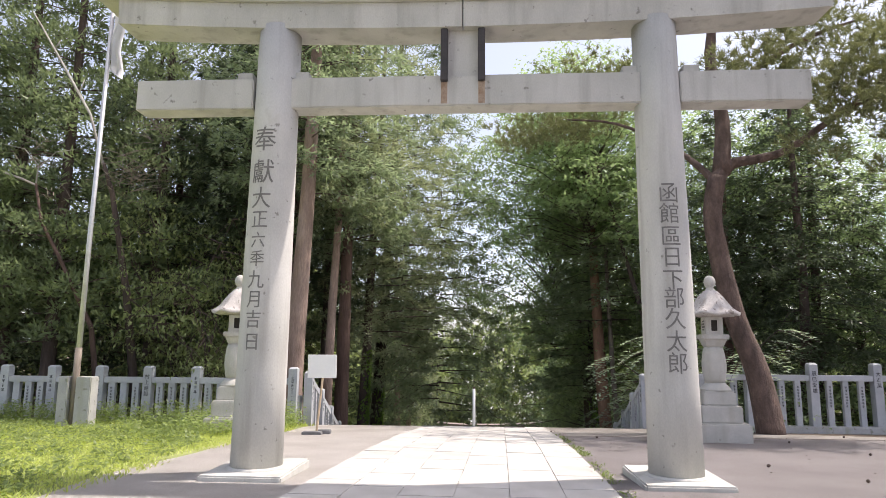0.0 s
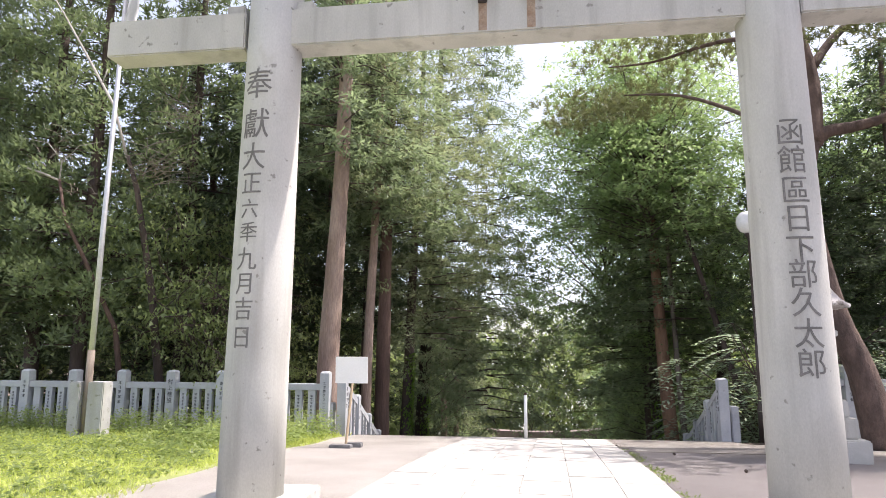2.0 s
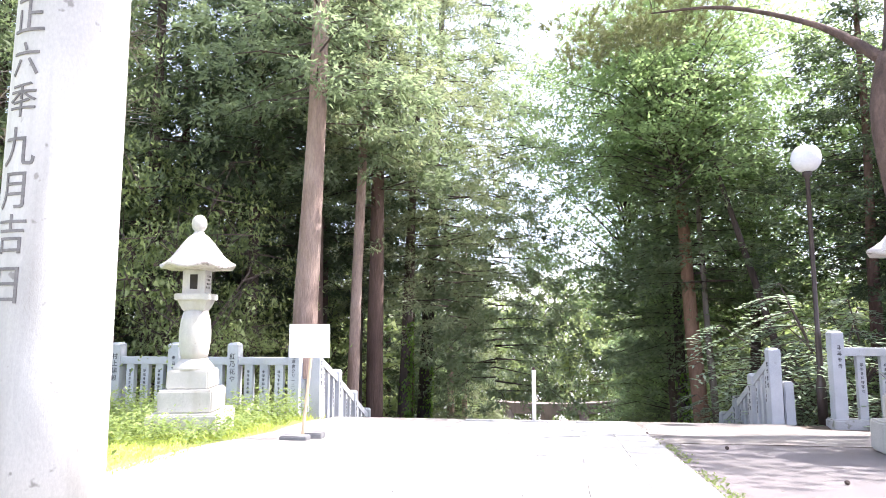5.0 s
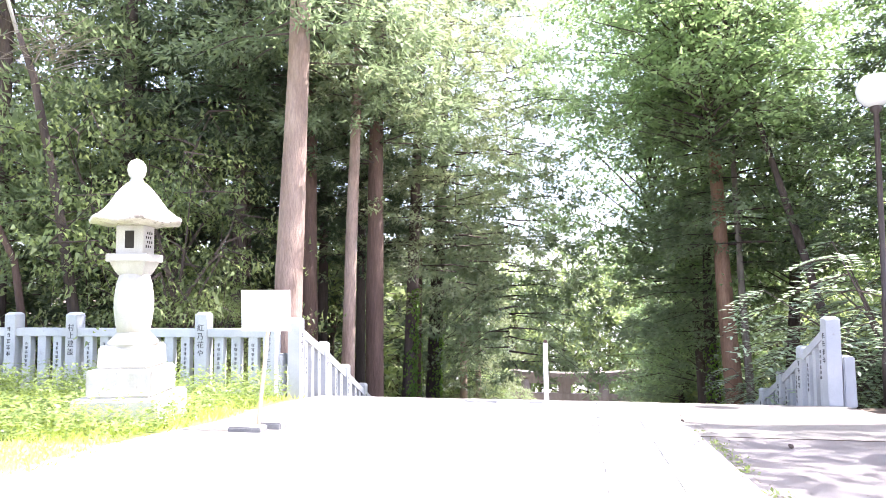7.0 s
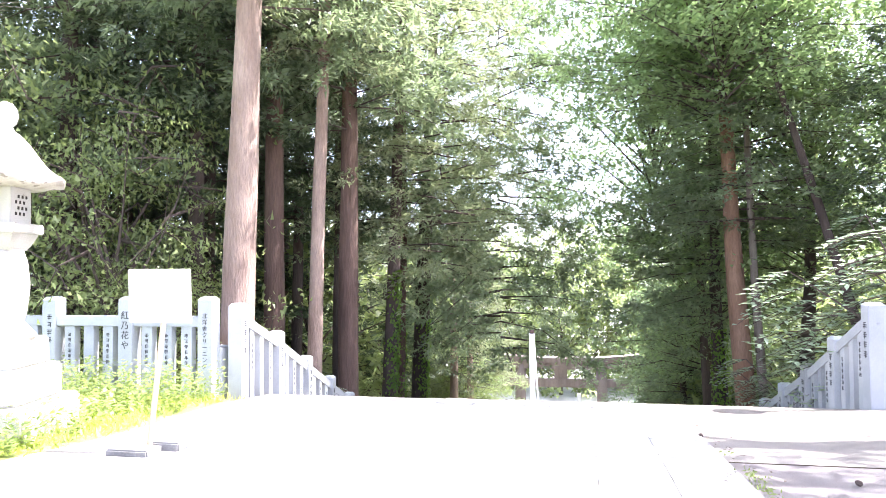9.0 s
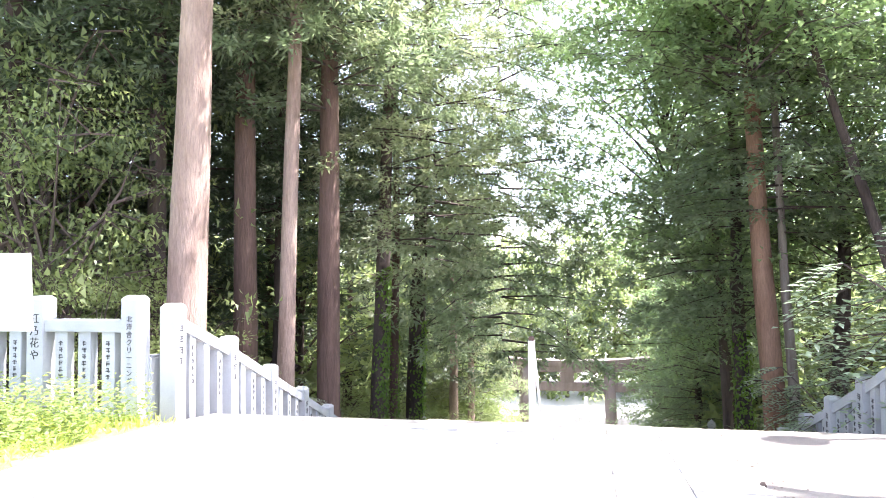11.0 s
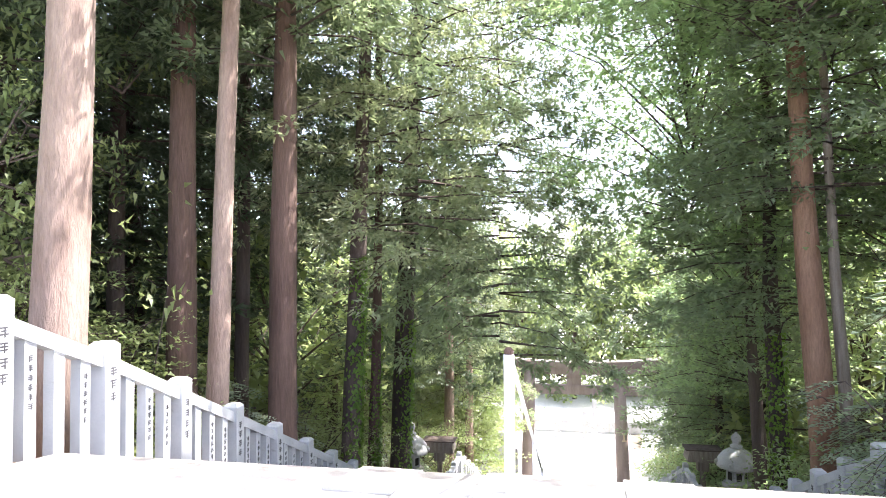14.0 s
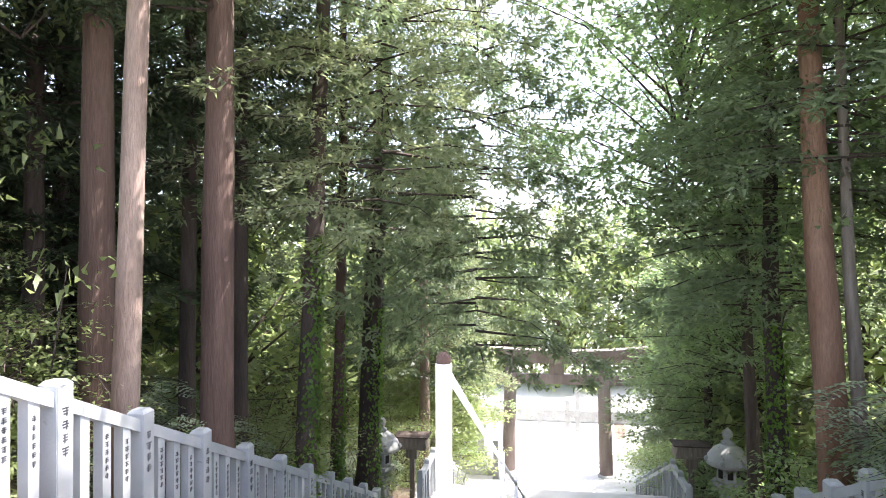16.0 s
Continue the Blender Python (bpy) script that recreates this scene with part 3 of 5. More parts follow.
def stair_fence(x, ys, tops, face, label, slats=3, w=0.25):
    """Fence beside the stairs: posts, a sloping rail and slats between."""
    f = thing("stone_fence", 0, 0, 0, label, "fence")
    d = 1 if face == "x" else -1
    for i, (y, top) in enumerate(zip(ys, tops)):
        fence_post(f, x, y, top - 1.75, top, w, "", face, rnd)
        if i + 1 == len(ys):
            break
        y2, top2 = ys[i + 1], tops[i + 1]
        a, b = y + w / 2, y2 - w / 2

        def rail_z(q):
            return top - 0.34 + (top2 - top) * (q - y) / (y2 - y)
        bm = bmesh.new()
        vs = [bm.verts.new((x + sx * 0.085, q, rail_z(q) + dz)) for q in (a, b) for sx, dz in ((-1, 0), (1, 0), (1, 0.17), (-1, 0.17))]
        for q in ((0, 1, 5, 4), (1, 2, 6, 5), (2, 3, 7, 6), (3, 0, 4, 7), (3, 2, 1, 0), (4, 5, 6, 7)):
            bm.faces.new([vs[j] for j in q])
        bmesh.ops.recalc_face_normals(bm, faces=bm.faces)
        part("rail", bm, FENCE_STONE, f)
        for k in range(slats):
            q = y + (y2 - y) * (k + 1) / (slats + 1)
            bm = bmesh.new()
            za = [rail_z(q - 0.075), rail_z(q + 0.075)]
            vs = [bm.verts.new((x + sx * 0.065, q + sy * 0.075, z)) for sx in (-1, 1) for sy, z in ((-1, top - 1.9), (1, top - 1.9 + (top2 - top) * 0.3), (1, za[1]), (-1, za[0]))]
            for j in ((0, 1, 2, 3), (7, 6, 5, 4), (0, 4, 5, 1), (1, 5, 6, 2), (2, 6, 7, 3), (3, 7, 4, 0)):
                bm.faces.new([vs[n] for n in j])
            bmesh.ops.recalc_face_normals(bm, faces=bm.faces)
            sl = part("slat", bm, FENCE_STONE, f)
            if rnd.random() < 0.8:
                tagged(part("inscription", strokes(bmesh.new(), x + d * 0.067, q, za[1] - 0.7, za[1] - 0.1, 0.075, rnd, "x"), BLACK_INK, sl, "worn black lettering"), kind="stuff")
    return f


ly = [19.24 + 1.515 * i for i in range(12)]
stair_fence(-4.70, ly, [0.60 - 0.615 * min(i, 1) - 0.685 * max(0, i - 1) for i in range(12)], "x", "pale granite fence with square posts stepping down beside the stairs")
ry = [19.87 + 1.24 * i for i in range(14)]
stair_fence(5.45, ry, [0.60 - 0.655 * i if i < 3 else -0.71 - 0.585 * (i - 2) for i in range(14)], "-x", "grey granite fence descending along the shaded side of the stairs")
ly2 = [FOOT_Y + 1.2 + 1.3 * i for i in range(10)]
stair_fence(-3.6, ly2, [FOOT_Z + 1.7 - 0.56 * max(0, i - 2) for i in range(10)], "x", "pale granite fence beside the lower flight", 2, 0.2)
stair_fence(5.36, ly2, [FOOT_Z + 1.7 - 0.56 * max(0, i - 2) for i in range(10)], "-x", "grey granite fence across the lower flight", 2, 0.2)
# the fence along the yard's shaded side
fence2 = thing("stone_fence", 0, 0, 0, "grey granite fence with lettered posts on a kerb under the pine", "fence")
rx = [6.62 + 1.86 * i for i in range(9)]
for i, x in enumerate(rx):
    fence_post(fence2, x, 19.6, -0.88, 0.98, 0.25, {2: "辰巳愛雄", 3: "大正湯"}.get(i, ""), rnd=rnd)
    if i + 1 < len(rx):
        part("rail", box(x + 0.12, x + 1.86 - 0.12, 19.51, 19.69, 0.45, 0.62, 0.01), FENCE_STONE, fence2)
        for k in range(3):
            sx = x + 0.465 * (k + 1)
            sl = part("slat", box(sx - 0.085, sx + 0.085, 19.54, 19.66, -0.88, 0.455, 0.006), FENCE_STONE, fence2)
            tagged(part("inscription", strokes(bmesh.new(), sx, 19.538, -0.4, 0.3, 0.07, rnd), BLACK_INK, sl, "worn black lettering"), kind="stuff")
part("kerb", box(6.4, rx[-1] + 0.3, 19.42, 19.78, -1.15, -0.86, 0.03), GRANITE, fence2)
for x, y in ((-4.75, 19.25), (6.0, 20.0)):
    st = thing("corner_stone", x + (-0.28 if x < 0 else -0.27), y, -1.05, "low grey granite end stone beside a fence post", "stone")
    part("slab", box(-0.11, 0.11, -0.2, 0.2, 0, 0.92, 0.02, 0.9), FENCE_STONE, st)

# ---- small hut in the wood ----
hut = thing("wooden_hut", -14.6, 46.0, terrain(-14.6, 46.0) - 0.3, "small dark wooden hut with a grey-green pitched roof in the wood", "hut", rz=20)
part("wall", box(-1.5, 1.5, -1.2, 1.2, 0, 2.9, 0.02), WOOD, hut)
for sy in (-1, 1):
    slope = bmesh.new()
    vs = [slope.verts.new(p) for p in ((-2.1, 0, 4.3), (2.1, 0, 4.3), (2.1, sy * 1.9, 2.8), (-2.1, sy * 1.9, 2.8))]
    slope.faces.new(vs if sy < 0 else vs[::-1])
    bmesh.ops.solidify(slope, geom=list(slope.faces), thickness=0.12)
    part("roof", slope, ROOF_SHEET, hut, "grey-green weathered roof")
part("door", box(-0.45, 0.45, -1.25, -1.203, 0.1, 2.1), RED_BARK, hut, "reddish wooden door")

# ---- small things of the yard ----
sign = thing("notice_board", -3.42, 15.05, -0.655, "blank white notice board on a wooden batten in a cast base", "sign")
part("base", box(-0.30, 0.14, -0.38, -0.16, 0, 0.1, 0.015), CAST, sign)
part("base", box(-0.06, 0.28, -0.08, 0.14, 0, 0.1, 0.015), CAST, sign)
part("base", box(-0.1, 0.1, -0.2, 0.0, 0.0, 0.07), CAST, sign)
part("batten", tube([(-0.02, -0.1, 0.05), (0.06, 0.0, 1.3)], [0.028, 0.026], 8), POLE_WOOD, sign, "raw wooden batten")
brd = box(-0.34, 0.34, -0.012, 0.012, 1.29, 1.83, 0.004)
brd.transform(Matrix.Rotation(radians(3), 4, "X"))
part("board", brd, WHITE_PAINT, sign, "white board, bleached by the sun").location = (0.05, 0.03, 0)

pole = thing("flagpole", -9.82, 15.9, -0.72, "tall galvanised flagpole with a limp white flag between two stone blocks", "flagpole")
part("pole", tube([(0, 0, 0), (0.02, 0, 5), (0.1, 0, 12.5)], [0.07, 0.06, 0.05], 12), STEEL, pole, "", True)
part("sleeve", tube([(0, 0, 0.0), (0, 0, 2.0)], [0.085, 0.082], 12), WOOD, pole, "brown sleeve", True)
part("socket_stone", box(-0.36, -0.10, -0.15, 0.15, -0.1, 1.28, 0.02), GRANITE, pole)
part("socket_stone", box(0.11, 0.50, -0.18, 0.18, -0.1, 1.28, 0.02), GRANITE, pole)
fb = bmesh.new()
grid = [[fb.verts.new((0.1 + u * 0.07 + 0.05 * math.sin(v * 1.1), 0.06 * math.sin(u * 2.2 + v * 0.4), 11.2 - v * 0.22 - u * 0.05)) for u in range(6)] for v in range(9)]
for a, b in zip(grid, grid[1:]):
    for u in range(5):
        fb.faces.new((a[u], a[u + 1], b[u + 1], b[u]))
bmesh.ops.solidify(fb, geom=list(fb.faces), thickness=0.006)
part("flag", fb, FLAG_CLOTH, pole, "limp white flag", True)

lamp = thing("street_lamp", 6.46, 20.0, -1.05, "dark brown lamp post with a milky glass globe", "lamp")
part("post", lathe([(0.10, 0), (0.10, 0.9), (0.07, 1.0), (0.06, 1.9), (0.075, 1.95), (0.05, 2.0), (0.045, 5.45), (0.1, 5.5), (0.1, 5.6)], 16), BROWN_STEEL, lamp, "", True)
part("globe", lathe([(0.09, 5.58), (0.2, 5.63), (0.29, 5.75), (0.32, 5.9), (0.29, 6.05), (0.2, 6.16), (0.02, 6.21)], 24), GLOBE, lamp, "milky white glass globe", True)

rail = thing("stair_handrail", 0.25, 19.05, -1.0, "white painted steel handrail down the middle of the stairs", "handrail")
part("post", lathe([(0.042, 0), (0.042, 1.15)], 14), WHITE_STEEL, rail, "", True)
part("cap", lathe([(0.036, 1.15), (0.038, 1.18), (0.02, 1.205)], 14), RED_BARK, rail, "brown rusted cap", True)
part("rail_pipe", tube([(0.02, 0.0, 1.1), (0.02, 17.5, 1.0 - 0.4466 * 16.8)], [0.02, 0.02], 10), WHITE_STEEL, rail, "", True)
for i in range(1, 6):
    y = 0.65 + 3.3 * i
    part("post", lathe([(0.03, -0.5), (0.03, 1.0)], 12), WHITE_STEEL, rail, "", True).location = (0.02, y, -0.03 - 0.4466 * (y - 0.65))

for i, (x, y) in enumerate(((6.88, 14.16), (4.51, 10.0), (9.17, 16.2), (6.99, 11.57), (2.2, 16.76), (2.98, 14.78), (3.4, 12.2), (5.2, 8.7))):
    c = lathe([(0.006, 0), (0.026, 0.012), (0.034, 0.035), (0.026, 0.065), (0.004, 0.085)], 10, lobes=0.12)
    cone = part("pine_cone", c, DARK_BARK, None, "dark brown pine cone lying on the ground")
    cone.matrix_world = pose(x, y, level(y) + 0.028, 70, 0, i * 47) @ Matrix.Scale(0.72, 4)
    tagged(cone, category="pine cone", group="pine cones on the yard")

# ---- things below: lanterns, boxes, wooden gate ----


def slope_lantern(x, y, z, label):
    t = thing("stone_lantern", x, y, z, label, "stone lantern", "pair of lanterns by the stairs")
    part("base", box(-0.6, 0.6, -0.6, 0.6, -0.4, 0.3, 0.03), GRANITE, t)
    part("base", lathe([(0.52, 0.3), (0.5, 0.5), (0.4, 0.6)], 6), GRANITE, t)
    part("shaft", lathe([(0.3, 0.6), (0.27, 0.75), (0.26, 1.3), (0.3, 1.42)], 20), GRANITE, t, "", True)
    part("platform", lathe([(0.3, 1.42), (0.52, 1.62), (0.52, 1.74)], 6), GRANITE, t)
    fire = part("light_chamber", lathe([(0.36, 1.74), (0.36, 2.26)], 6), GRANITE, t)
    for a in range(6):
        w = box(-0.09, 0.09, -0.325, -0.305, 1.86, 2.14)
        w.transform(Matrix.Rotation(radians(60 * a + 0), 4, "Z"))
        part("window", w, SHADOW_HOLE, fire, "dark square window")
    part("roof", lathe([(0.4, 2.24), (0.68, 2.3), (0.7, 2.42), (0.62, 2.62), (0.46, 2.82), (0.26, 2.95), (0.2, 2.98)], 24), GRANITE, t, "domed granite roof", True)
    for a in range(6):
        c = lathe([(0.01, 2.36), (0.07, 2.4), (0.09, 2.47), (0.07, 2.54), (0.01, 2.57)], 10)
        part("roof_curl", c, GRANITE, t, "", True).location = (0.68 * math.cos(a * math.pi / 3), 0.68 * math.sin(a * math.pi / 3), 0)
    part("finial", lathe([(0.2, 2.96), (0.22, 3.05), (0.12, 3.12), (0.14, 3.2), (0.18, 3.3), (0.14, 3.42), (0.05, 3.5), (0.01, 3.56)], 18), GRANITE, t, "", True)
    return t


slope_lantern(6.84, 38.7, FOOT_Z - 0.2, "grey granite lantern with a domed roof beside the stairs")
slope_lantern(-5.22, 38.5, FOOT_Z - 0.2, "mossy granite lantern with a domed roof below the fence")
for x, y in ((-4.2, 39.2), (5.85, 39.6)):
    b = thing("lamp_box", x, y, FOOT_Z - 0.1, "small weathered wooden roofed lamp box on a post", "lamp box", "roofed lamp boxes")
    part("post", box(-0.09, 0.09, -0.09, 0.09, -0.3, 1.75, 0.01), WOOD, b)
    part("case", box(-0.2, 0.2, -0.2, 0.2, 1.75, 2.15, 0.01), WOOD, b)
    part("roof", box(-0.62, 0.62, -0.45, 0.45, 2.15, 2.55, 0.02, 0.86), WOOD, b, "grey boarded roof")
    part("ridge", box(-0.66, 0.66, -0.42, 0.42, 2.55, 2.6, 0.01), DARK_BARK, b)

wood_gate = thing("torii_gate", 1.48, 60.0, PLAZA_Z, "brown-grey shrine gate at the foot of the stairs", "gate")
for cx, w in ((-3.3, 0.1), (3.3, -0.1)):
    bm = lathe([(0.46, 0.0), (0.45, 2.5), (0.4, 8.0)], 24)
    for v in bm.verts:
        v.co.x += cx + w * v.co.z / 4
    part("pillar", bm, GATE_WOOD, wood_gate, "", True)
    part("foot", lathe([(0.6, 0), (0.56, 0.18), (0.5, 0.2)], 24), GRANITE, wood_gate, "", True).location = (cx, 0, 0)
part("tie_beam", box(-5.2, 5.2, -0.22, 0.22, 6.2, 6.85, 0.02), GATE_WOOD, wood_gate)
part("strut", box(-0.5, 0.5, -0.15, 0.15, 6.85, 7.6, 0.02), GATE_WOOD, wood_gate)
part("lintel", curved_beam(-5.6, 5.6, 5.6, 7.6, 8.1, 0.3, 0.35), GATE_WOOD, wood_gate)
part("top_lintel", curved_beam(-6.0, 6.0, 6.0, 8.105, 8.5, 0.35, 0.5), GATE_WOOD, wood_gate)
plate = bmesh.new()
block(plate, 3.2, 3.5, -0.47, -0.44, 3.6, 3.7), block(plate, 3.2, 3.5, -0.47, -0.44, 3.1, 3.2), block(plate, 3.3, 3.4, -0.47, -0.44, 3.2, 3.6)
part("plate", plate, POLE_WOOD, wood_gate, "small yellow plate")

# ---- plants ----
gen = np.random.default_rng(11)


def unit(v):
    return v / (np.linalg.norm(v, axis=-1, keepdims=True) + 1e-9)


def bough_mesh(bm):
    me = bpy.data.meshes.new("boughs")
    bm.to_mesh(me)
    bm.free()
    me.materials.append(DARK_BARK)
    return me


def conifer_crown(name, height, radius, branches, mat, droop=0.3, leaf=0.19, dense=54, taper=0.7, flat=0.6, lift=0.0, seed=0, step=0.74):
    """Ragged crown of foliage clumps along the boughs, from z 0 to height; lift turns the tips up or down."""
    base, along, bm = [], [], bmesh.new()
    for i in range(branches):
        u = (i + gen.uniform(0, 1)) / branches
        az = i * 2.4 + gen.uniform(-0.5, 0.5)
        out = np.array([math.cos(az), math.sin(az), 0.0])
        side = np.array([-out[1], out[0], 0.0])
        uneven = 1 + 0.45 * noise.noise(Vector((out[0] * 1.3 + seed, out[1] * 1.3, height * u * 0.45)))
        L = radius * ((1 - u) ** taper * min(1, 0.7 + 2 * u) + 0.07) * uneven * gen.uniform(0.7, 1.1)
        z, dr = height * u + gen.normal(0, 0.25), droop * gen.uniform(0.4, 1.7)

        def at(s):
            return out * L * s + np.array([0, 0, z + 0.12 * L * s - dr * L * s * s])
        tube([at(s) for s in (0, 0.5, 0.95)], [0.014 + 0.007 * L, 0.012 + 0.003 * L, 0.004], 3, bm)
        for s in np.linspace(0.25, 1.0, max(2, int(L / step))):
            for sg in ((-1, 1) if L * s > 1.2 else (0,)):
                c = at(s) + side * sg * (0.18 + 0.16 * L * s * gen.uniform(0.4, 1.2)) + gen.normal(0, 0.14, 3)
                r = gen.uniform(0.3, 0.58)
                w = unit(gen.normal(0, 1, (dense, 3)) + out * 0.5)
                q = c + w * r * gen.uniform(0.2, 1, (dense, 1)) * np.array([1, 1, flat])
                base.append(q)
                along.append(w * np.array([1, 1, 0.6]) + out * 0.35 + gen.normal(0, 0.3, (dense, 3)) + np.array([0, 0, lift]))
    base, along = np.concatenate(base), np.concatenate(along)
    n = len(base)
    normal = unit(np.array([0, 0, 0.9]) + gen.normal(0, 0.6, (n, 3)))
    leaves = leaf_mesh(name, base, along, normal, leaf * gen.uniform(0.6, 1.35, n), leaf * gen.uniform(0.34, 0.52, n), mat, 3)
    return leaves, bough_mesh(bm)


def broad_crown(name, height, radius, limbs, mat, leaf=0.165, per=44, flat=0.3, corners=3, forks=(0.3, 0.5, 0.7, 0.87, 1.0), spray=0.62):
    """Airy crown of level leaf sprays along forking limbs; z 0 is where the limbs leave the trunk."""
    base, along, bm = [], [], bmesh.new()
    for i in range(limbs):
        az, u = i * 2.4 + gen.uniform(-0.4, 0.4), (i + 0.5) / limbs
        rr = radius * math.sqrt(max(0.05, 1 - (2 * u - 0.75) ** 2 / 1.6)) * gen.uniform(0.5, 1.08)
        end = np.array([math.cos(az) * rr, math.sin(az) * rr, height * u])
        start = np.array([0, 0, height * u * 0.45])
        mid = start * 0.5 + end * 0.5 + np.array([0, 0, 0.1 * rr]) + gen.normal(0, 0.15, 3)
        tube([start, mid, end], [0.034, 0.018, 0.005], 4, bm)
        for f in forks:
            c = start + (end - start) * f + np.array([0, 0, 0.1 * rr * 4 * f * (1 - f)]) + gen.normal(0, 0.22, 3)
            for _ in range(3):
                e = c + gen.normal(0, 0.5, 3) * np.array([1, 1, 0.5]) * min(1.0, 0.3 + radius / 4)
                tube([c, e], [0.01, 0.004], 3, bm)
                th, r = gen.uniform(0, 2 * math.pi, per), spray * np.sqrt(gen.uniform(0, 1, per)) * gen.uniform(0.7, 1.2)
                q = e + np.stack([r * np.cos(th), r * np.sin(th), gen.normal(0, flat * 0.3, per) - 0.18 * r * r], axis=1)
                base.append(q)
                along.append(np.stack([np.cos(th), np.sin(th), gen.normal(-0.25, 0.3, per)], axis=1) + gen.normal(0, 0.4, (per, 3)))
    base, along = np.concatenate(base), np.concatenate(along)
    n = len(base)
    normal = unit(np.array([0, 0, 1.0]) + gen.normal(0, 0.35, (n, 3)))
    wide = gen.uniform(0.45, 0.65, n) if corners == 4 else gen.uniform(0.6, 0.85, n)
    return leaf_mesh(name, base, along, normal, leaf * gen.uniform(0.7, 1.3, n), leaf * wide, mat, corners), bough_mesh(bm)


def compound_crown(name, height, radius, stems, mat, leaflet=0.11):
    """Arching stems that carry pinnate leaves, leaflets in pairs along each stalk."""
    base, along, normal, bm = [], [], [], bmesh.new()
    pairs = np.linspace(0.15, 1, 9)
    for i in range(stems):
        az, u = i * 2.4 + gen.uniform(-0.4, 0.4), (i + 0.5) / stems
        out = np.array([math.cos(az), math.sin(az), 0.0])
        root, end = np.array([0, 0, 0.15 * height * u]), out * radius * gen.uniform(0.5, 1.0) + np.array([0, 0, height * (0.25 + 0.75 * u)])
        tube([root, (root + end) / 2 + np.array([0, 0, 0.15]), end], [0.02, 0.014, 0.006], 4, bm)
        for f in np.linspace(0.35, 1.0, 7):
            c = root + (end - root) * f
            for _ in range(3):
                a = az + gen.normal(0, 0.9)
                d = np.array([math.cos(a), math.sin(a), gen.uniform(-0.35, 0.1)])
                sd = np.array([-math.sin(a), math.cos(a), 0.0])
                ln = gen.uniform(0.45, 0.75)
                q = c + d * ln * pairs[:, None]
                q[:, 2] -= 0.22 * ln * pairs ** 2
                tube([c, q[4], q[-1]], [0.005, 0.004, 0.002], 3, bm)
                for sg in (-1, 1):
                    base.append(q)
                    along.append(sd * sg + d * 0.45 + gen.normal(0, 0.1, (9, 3)))
                    normal.append(np.array([0, 0, 1.0]) + gen.normal(0, 0.15, (9, 3)))
    base, along, normal = np.concatenate(base), np.concatenate(along), np.concatenate(normal)
    n = len(base)
    return leaf_mesh(name, base, along, normal, leaflet * gen.uniform(0.8, 1.25, n), leaflet * gen.uniform(0.36, 0.46, n), mat), bough_mesh(bm)


def tuft_crown(name, spots, mat, needles=22, length=0.2, per=10):
    """Pine foliage: brushes of needles that fan upward from the twig ends round the given spots."""
    base, along = [], []
    for x, y, z, r in spots:
        for _ in range(int(per * r * r * 4)):
            a, q = gen.uniform(0, 2 * math.pi), r * math.sqrt(gen.uniform(0, 1))
            c = np.array([x + q * math.cos(a), y + q * math.sin(a), z + gen.normal(0, 0.16) - 0.15 * q])
            axis = unit(np.array([0.6 * math.cos(a), 0.6 * math.sin(a), gen.uniform(0.4, 1.0)]))
            base.append(c + axis * gen.uniform(0, 0.14, (needles, 1)))
            along.append(unit(gen.normal(0, 1, (needles, 3))) * 0.75 + axis * 0.7)
    base, along = np.concatenate(base), np.concatenate(along)
    n = len(base)
    return leaf_mesh(name, base, along, unit(gen.normal(0, 1, (n, 3))), length * gen.uniform(0.75, 1.2, n), np.full(n, 0.026), mat, 3)


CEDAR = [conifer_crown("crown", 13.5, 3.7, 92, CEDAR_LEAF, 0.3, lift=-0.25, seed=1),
         conifer_crown("crown", 15.0, 3.6, 100, SHADED_CEDAR_LEAF, 0.42, lift=-0.35, seed=2),
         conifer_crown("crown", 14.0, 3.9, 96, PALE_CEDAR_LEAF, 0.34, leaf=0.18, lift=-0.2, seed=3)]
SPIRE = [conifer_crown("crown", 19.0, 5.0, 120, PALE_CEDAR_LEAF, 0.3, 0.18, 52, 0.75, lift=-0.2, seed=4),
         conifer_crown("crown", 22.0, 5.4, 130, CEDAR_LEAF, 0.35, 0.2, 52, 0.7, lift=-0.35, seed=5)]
CEDAR_FAR = conifer_crown("crown", 15.0, 4.2, 62, SHADED_CEDAR_LEAF, 0.3, 0.32, 22, lift=-0.2, seed=6, step=0.8)
CLUMPED = conifer_crown("crown", 17.0, 3.8, 100, CLUMP_LEAF, 0.2, 0.2, 50, 0.6, 0.8, 0.45, 7)
BROAD = [broad_crown("crown", 9.0, 4.8, 44, BROAD_LEAF, per=32),
         broad_crown("crown", 7.0, 4.0, 36, MAPLE_LEAF),
         broad_crown("crown", 11.5, 4.8, 52, BROAD_LEAF, per=27),
         broad_crown("crown", 7.5, 5.8, 52, BROAD_LEAF, 0.15, 32, 0.15)]
SHRUB = [broad_crown("leafage", 1.5, 1.2, 10, BROAD_LEAF, 0.12, 34, forks=(0.45, 0.75, 1.0)),
         broad_crown("leafage", 1.2, 1.3, 9, MAPLE_LEAF, 0.11, 34, forks=(0.45, 0.75, 1.0))]
BROAD_FAR = broad_crown("crown", 6.0, 3.2, 22, MAPLE_LEAF, 0.26, 18, forks=(0.45, 0.75, 1.0))
